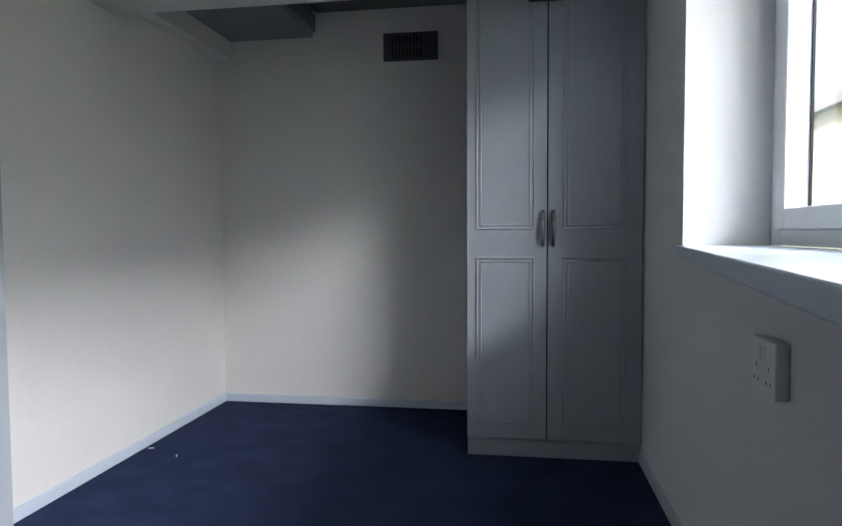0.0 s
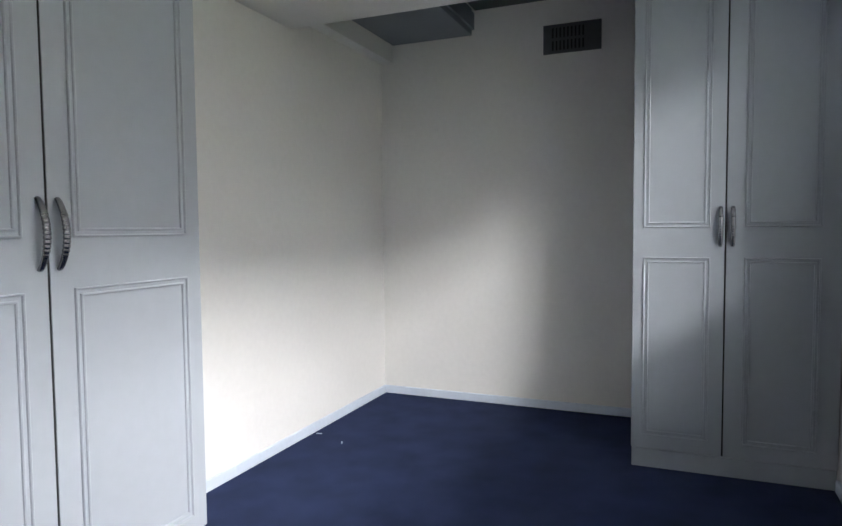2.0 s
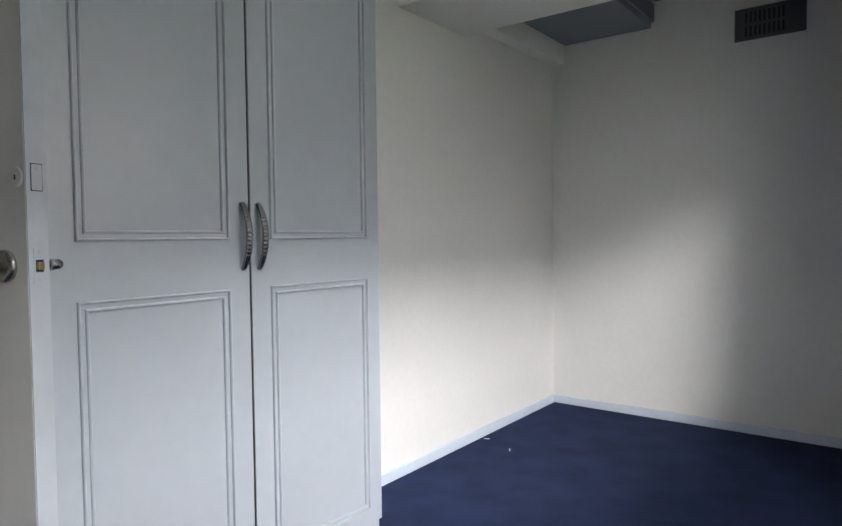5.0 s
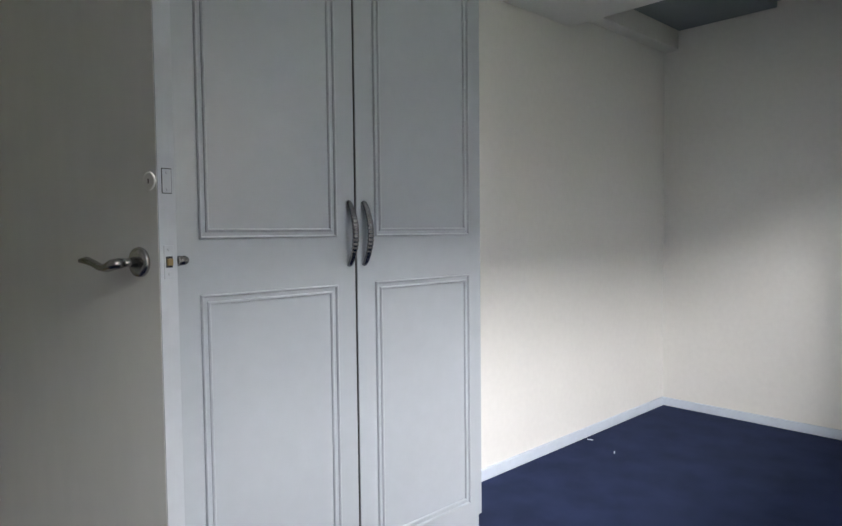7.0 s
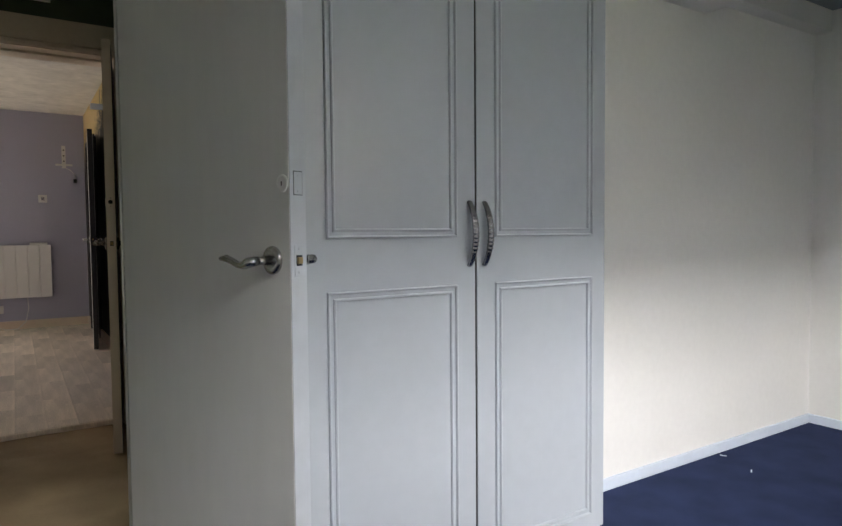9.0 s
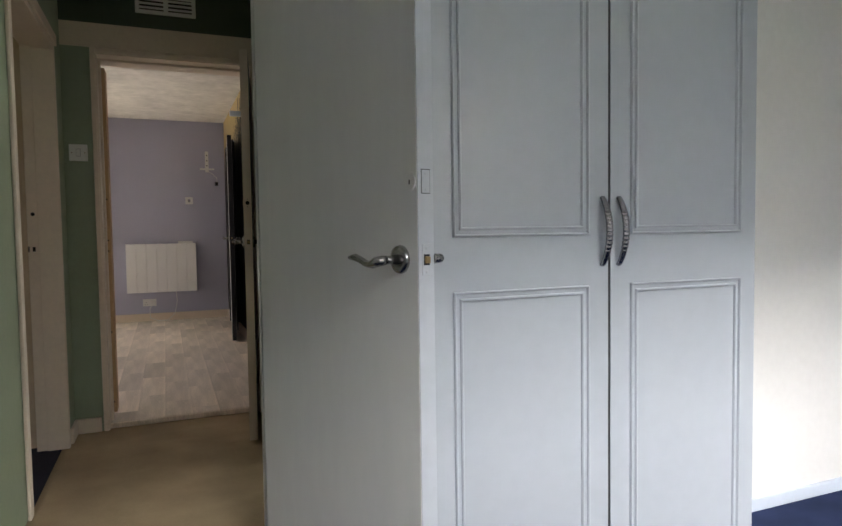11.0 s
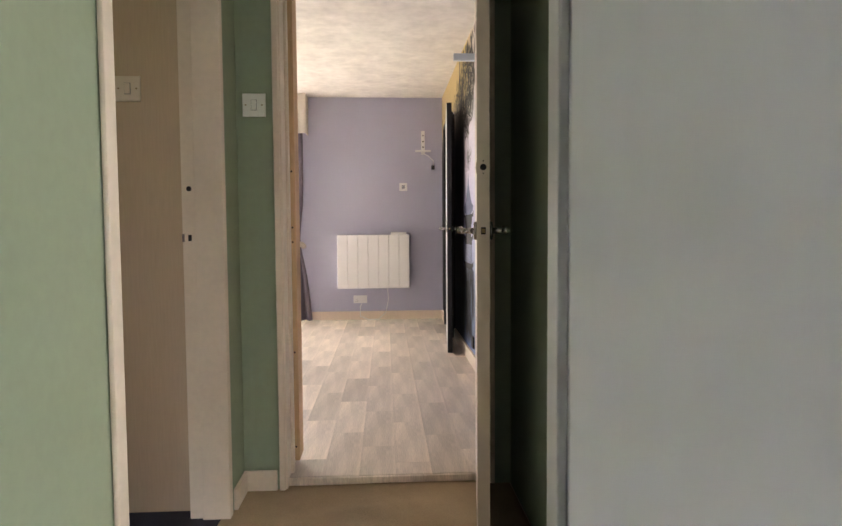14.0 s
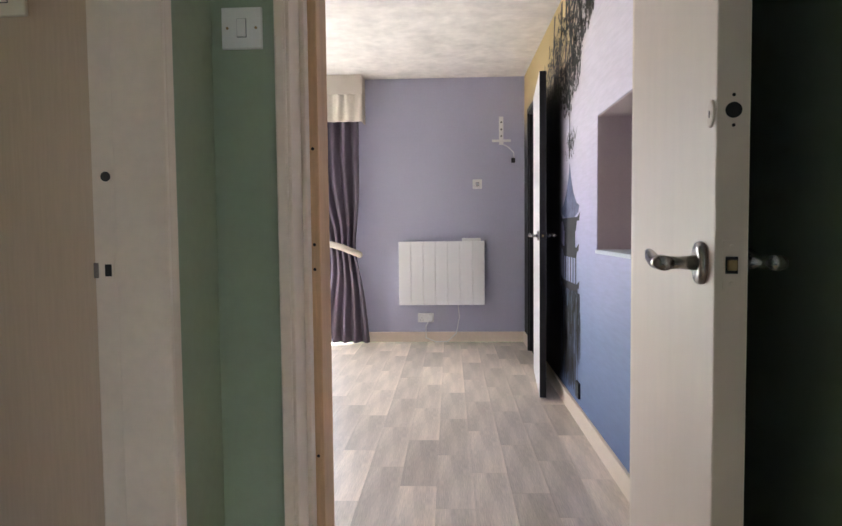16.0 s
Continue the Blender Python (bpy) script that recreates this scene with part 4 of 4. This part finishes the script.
for r in (-1, 1):
    for c in (-1, 0, 1):
        x, z = c * 0.042 - 0.004, r * 0.037
        fig = box(x - 0.012, x + 0.012, -0.0105, -0.009, z - 0.022, z + 0.016)
        for v in fig.verts:
            k = (v.co.z - z) / 0.022
            v.co.x = x + (v.co.x - x) * (0.62 + 0.38 * max(-1, k)) + 0.004 * c * k
        bits = [fig]
        if r > 0:
            bits.append(lathe([(0.010, -0.009), (0.010, -0.0112), (0.007, -0.012)], "y", (x + 0.006 * (1 - c), 0, z + 0.017), 14))
            bits.append(box(x + 0.004, x + 0.018, -0.0105, -0.009, z + 0.004, z + 0.014))
        part("figure", join(*bits), "cream", pl, "pale shape")
hv = thing("wall_vent", pose(-3.505, 2.17, 2.30), "white plastic louvre vent above the living room door", "vent")
part("frame", join(box(-0.155, 0.155, -0.012, 0, -0.055, -0.035, 0.003), box(-0.155, 0.155, -0.012, 0, 0.035, 0.055, 0.003), box(-0.155, -0.135, -0.012, 0, -0.035, 0.035), box(0.135, 0.155, -0.012, 0, -0.035, 0.035), box(-0.012, 0.012, -0.012, 0, -0.035, 0.035)), "plastic", hv)
part("backing", box(-0.135, 0.135, -0.002, 0, -0.035, 0.035), "gap", hv)
for z in (-0.022, 0.0, 0.022):
    for x0, x1 in ((-0.135, -0.012), (0.012, 0.135)):
        part("slat", box(x0, x1, -0.010, -0.002, z - 0.004, z + 0.006), "plastic", hv)

# ---- kitchen ----
KY, KT = 1.77, 0.865
for x, w in ((-2.828, 1.0), (-1.826, 0.796)):
    cab = thing("base_cabinet", pose(x, KY, -0.03), "pale aqua kitchen base cabinet under a white worktop", "cabinet", "kitchen base cabinets")
    part("body", box(0, w, 0.021, 0.585, 0.10, 0.853), "aqua", cab)
    part("plinth", box(0, w, 0.06, 0.08, 0.0, 0.10), "aqua", cab)
    d = part("door", box(0.002, w - 0.002, 0, 0.019, 0.105, 0.585, 0.002), "aqua", cab)
    part("drawer_front", box(0.002, w - 0.002, 0, 0.019, 0.590, 0.848, 0.002), "aqua", cab)
    part("handle", tube([(w - 0.06, -0.03, 0.38), (w - 0.06, -0.03, 0.55)], [0.006, 0.006], 10), "chrome", d)
    up = thing("wall_cabinet", pose(x, 2.04, 1.375), "pale aqua kitchen wall cabinet", "cabinet", "kitchen wall cabinets")
    part("body", box(0, w, 0.021, 0.318, 0, 0.72), "aqua", up)
    part("door", box(0.002, w - 0.002, 0, 0.019, 0.002, 0.718, 0.002), "aqua", up)
    part("light_rail", box(0, w, 0.0, 0.018, -0.035, -0.001, 0.002), "aqua", up)
wt = tagged(part("worktop", box(-2.828, -1.03, 1.745, 2.358, KT - 0.04, KT, 0.004), "worktop", None, "white kitchen worktop with rolled edge"), category="worktop")


def oval(cx, cy, rings, sides=48):
    bm = bmesh.new()
    loops = [[bm.verts.new((cx + a * math.cos(k * math.tau / sides), cy + b * math.sin(k * math.tau / sides), z)) for k in range(sides)] for a, b, z in rings]
    for r, q in zip(loops, loops[1:]):
        for k in range(sides):
            bm.faces.new((r[k], r[(k + 1) % sides], q[(k + 1) % sides], q[k]))
    bm.faces.new(loops[-1])
    return finish(bm, True)


sk = thing("sink", pose(-2.12, 2.04, KT), "cream round-edged inset kitchen sink", "sink")
part("basin", oval(0, 0, [(0.40, 0.27, 0.0), (0.405, 0.275, 0.012), (0.40, 0.27, 0.02), (0.36, 0.23, 0.021), (0.25, 0.15, 0.019), (0.23, 0.135, 0.012), (0.20, 0.12, 0.004)]), "sink", sk)
tp = thing("kitchen_tap", pose(-2.155, 2.235, KT + 0.021), "chrome swan-neck mixer tap with cross handles", "tap")
part("body", lathe([(0.030, 0), (0.030, 0.008), (0.022, 0.014), (0.018, 0.05), (0.019, 0.085), (0.014, 0.092)]), "chrome", tp)
part("spout", tube([(0, 0, 0.085), (0, 0, 0.15), (0.004, -0.006, 0.19), (0.022, -0.025, 0.222), (0.05, -0.05, 0.232), (0.078, -0.075, 0.22), (0.09, -0.088, 0.192)], [0.0095] * 7, 14), "chrome", tp)
for sgn in (-1, 1):
    arm_ = part("valve", tube([(sgn * 0.008, 0, 0.035), (sgn * 0.05, -0.008, 0.068), (sgn * 0.082, -0.012, 0.092)], [0.013, 0.014, 0.012], 14), "chrome", tp)
    c = Vector((sgn * 0.092, -0.014, 0.10))
    part("cross_handle", join(tube([c + Vector((sgn * -0.02, 0, 0.026)), c + Vector((sgn * 0.02, 0, -0.026))], [0.0045, 0.0045], 10), tube([c + Vector((0, -0.032, 0)), c + Vector((0, 0.032, 0))], [0.0045, 0.0045], 10)), "chrome", arm_)

# unseen kitchen window, and a side room window added for its fill lamp
for nm, x, y, z, hw, h, lab in (("window_4", 0.06, 1.4, 1.1, 0.5, 1.0, "white kitchen window"), ("window_5", -6.56, 1.2, 0.9, 0.5, 1.1, "added unseen side room window")):
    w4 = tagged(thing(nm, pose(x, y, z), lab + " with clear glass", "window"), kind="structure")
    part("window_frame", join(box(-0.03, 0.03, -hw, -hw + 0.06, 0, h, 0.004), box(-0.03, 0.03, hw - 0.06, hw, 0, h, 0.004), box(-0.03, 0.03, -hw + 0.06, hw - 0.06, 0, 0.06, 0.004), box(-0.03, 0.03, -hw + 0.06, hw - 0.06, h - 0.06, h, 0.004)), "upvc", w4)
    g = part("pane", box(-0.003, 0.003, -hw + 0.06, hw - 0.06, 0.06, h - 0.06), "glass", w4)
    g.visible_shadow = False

# ---- outside the bedroom window ----
structure("ground", box(-300, 300, -300, 300, -0.40, -0.20), "grass", "mown green lawn outside the bedroom window", "lawn")
house = thing("house", pose(4, -16, -0.2), "pale brick terraced house across the lawn", "house")
part("wall", box(-22, 22, -4, 4, 0, 5.2), "brick", house)
rb = bmesh.new()
v = [rb.verts.new(c) for c in ((-22.3, -4.4, 5.2), (22.3, -4.4, 5.2), (22.3, 4.4, 5.2), (-22.3, 4.4, 5.2), (-22.3, 0, 7.6), (22.3, 0, 7.6))]
for f in ((0, 1, 5, 4), (2, 3, 4, 5), (0, 4, 3), (1, 2, 5), (0, 3, 2, 1)):
    rb.faces.new([v[k] for k in f])
part("roof", finish(rb), "slate", house)
for i in range(8):
    for z in (0.9, 3.5):
        wn_ = part("window", join(box(-20 + i * 5.2, -18.4 + i * 5.2, 4.0, 4.06, z, z + 1.2, 0.01)), "upvc", house)
        part("window_pane", box(-19.9 + i * 5.2, -18.5 + i * 5.2, 4.06, 4.07, z + 0.1, z + 1.1), "rubber", wn_)

# crumbs on the carpet
for x, y, a in ((-0.935, -0.22, 0.5), (-0.857, -0.045, 1.9)):
    ft = tagged(part("lint", box(-0.014, 0.014, -0.0025, 0.0025, 0.0, 0.004, 0.001), "trim", None, "small pale scrap of lint on the carpet"), category="debris")
    ft.matrix_basis = pose(x, y, 0.0, 0, 0, math.degrees(a))

# ---- living room floor planks ----
PW, PL = 0.15, 0.56
full = box(-PW / 2 + 0.00025, PW / 2 - 0.00025, -PL / 2 + 0.00025, PL / 2 - 0.00025, -0.003, 0.0)
fm = bpy.data.meshes.new("plank")
full.to_mesh(fm)
full.free()
fm.materials.append(M["vinyl"])
row = 0
x = -6.58 + PW / 2
while x < -2.85:
    y = 2.215 - ((row * 0.37) % 1.0) * PL + PL / 2
    while y - PL / 2 < 6.61:
        lo, hi = max(2.215, y - PL / 2), min(6.611, y + PL / 2)
        if hi - lo > 0.02:
            if hi - lo > PL - 0.001:
                ob = new("plank", fm)
            else:
                ob = part("plank", box(-PW / 2 + 0.00025, PW / 2 - 0.00025, -(hi - lo) / 2 + 0.00025, (hi - lo) / 2 - 0.00025, -0.003, 0.0), "vinyl")
            ob.parent = floor_living
            ob.location = (x, (lo + hi) / 2, 0)
        y += PL
    row += 1
    x += PW
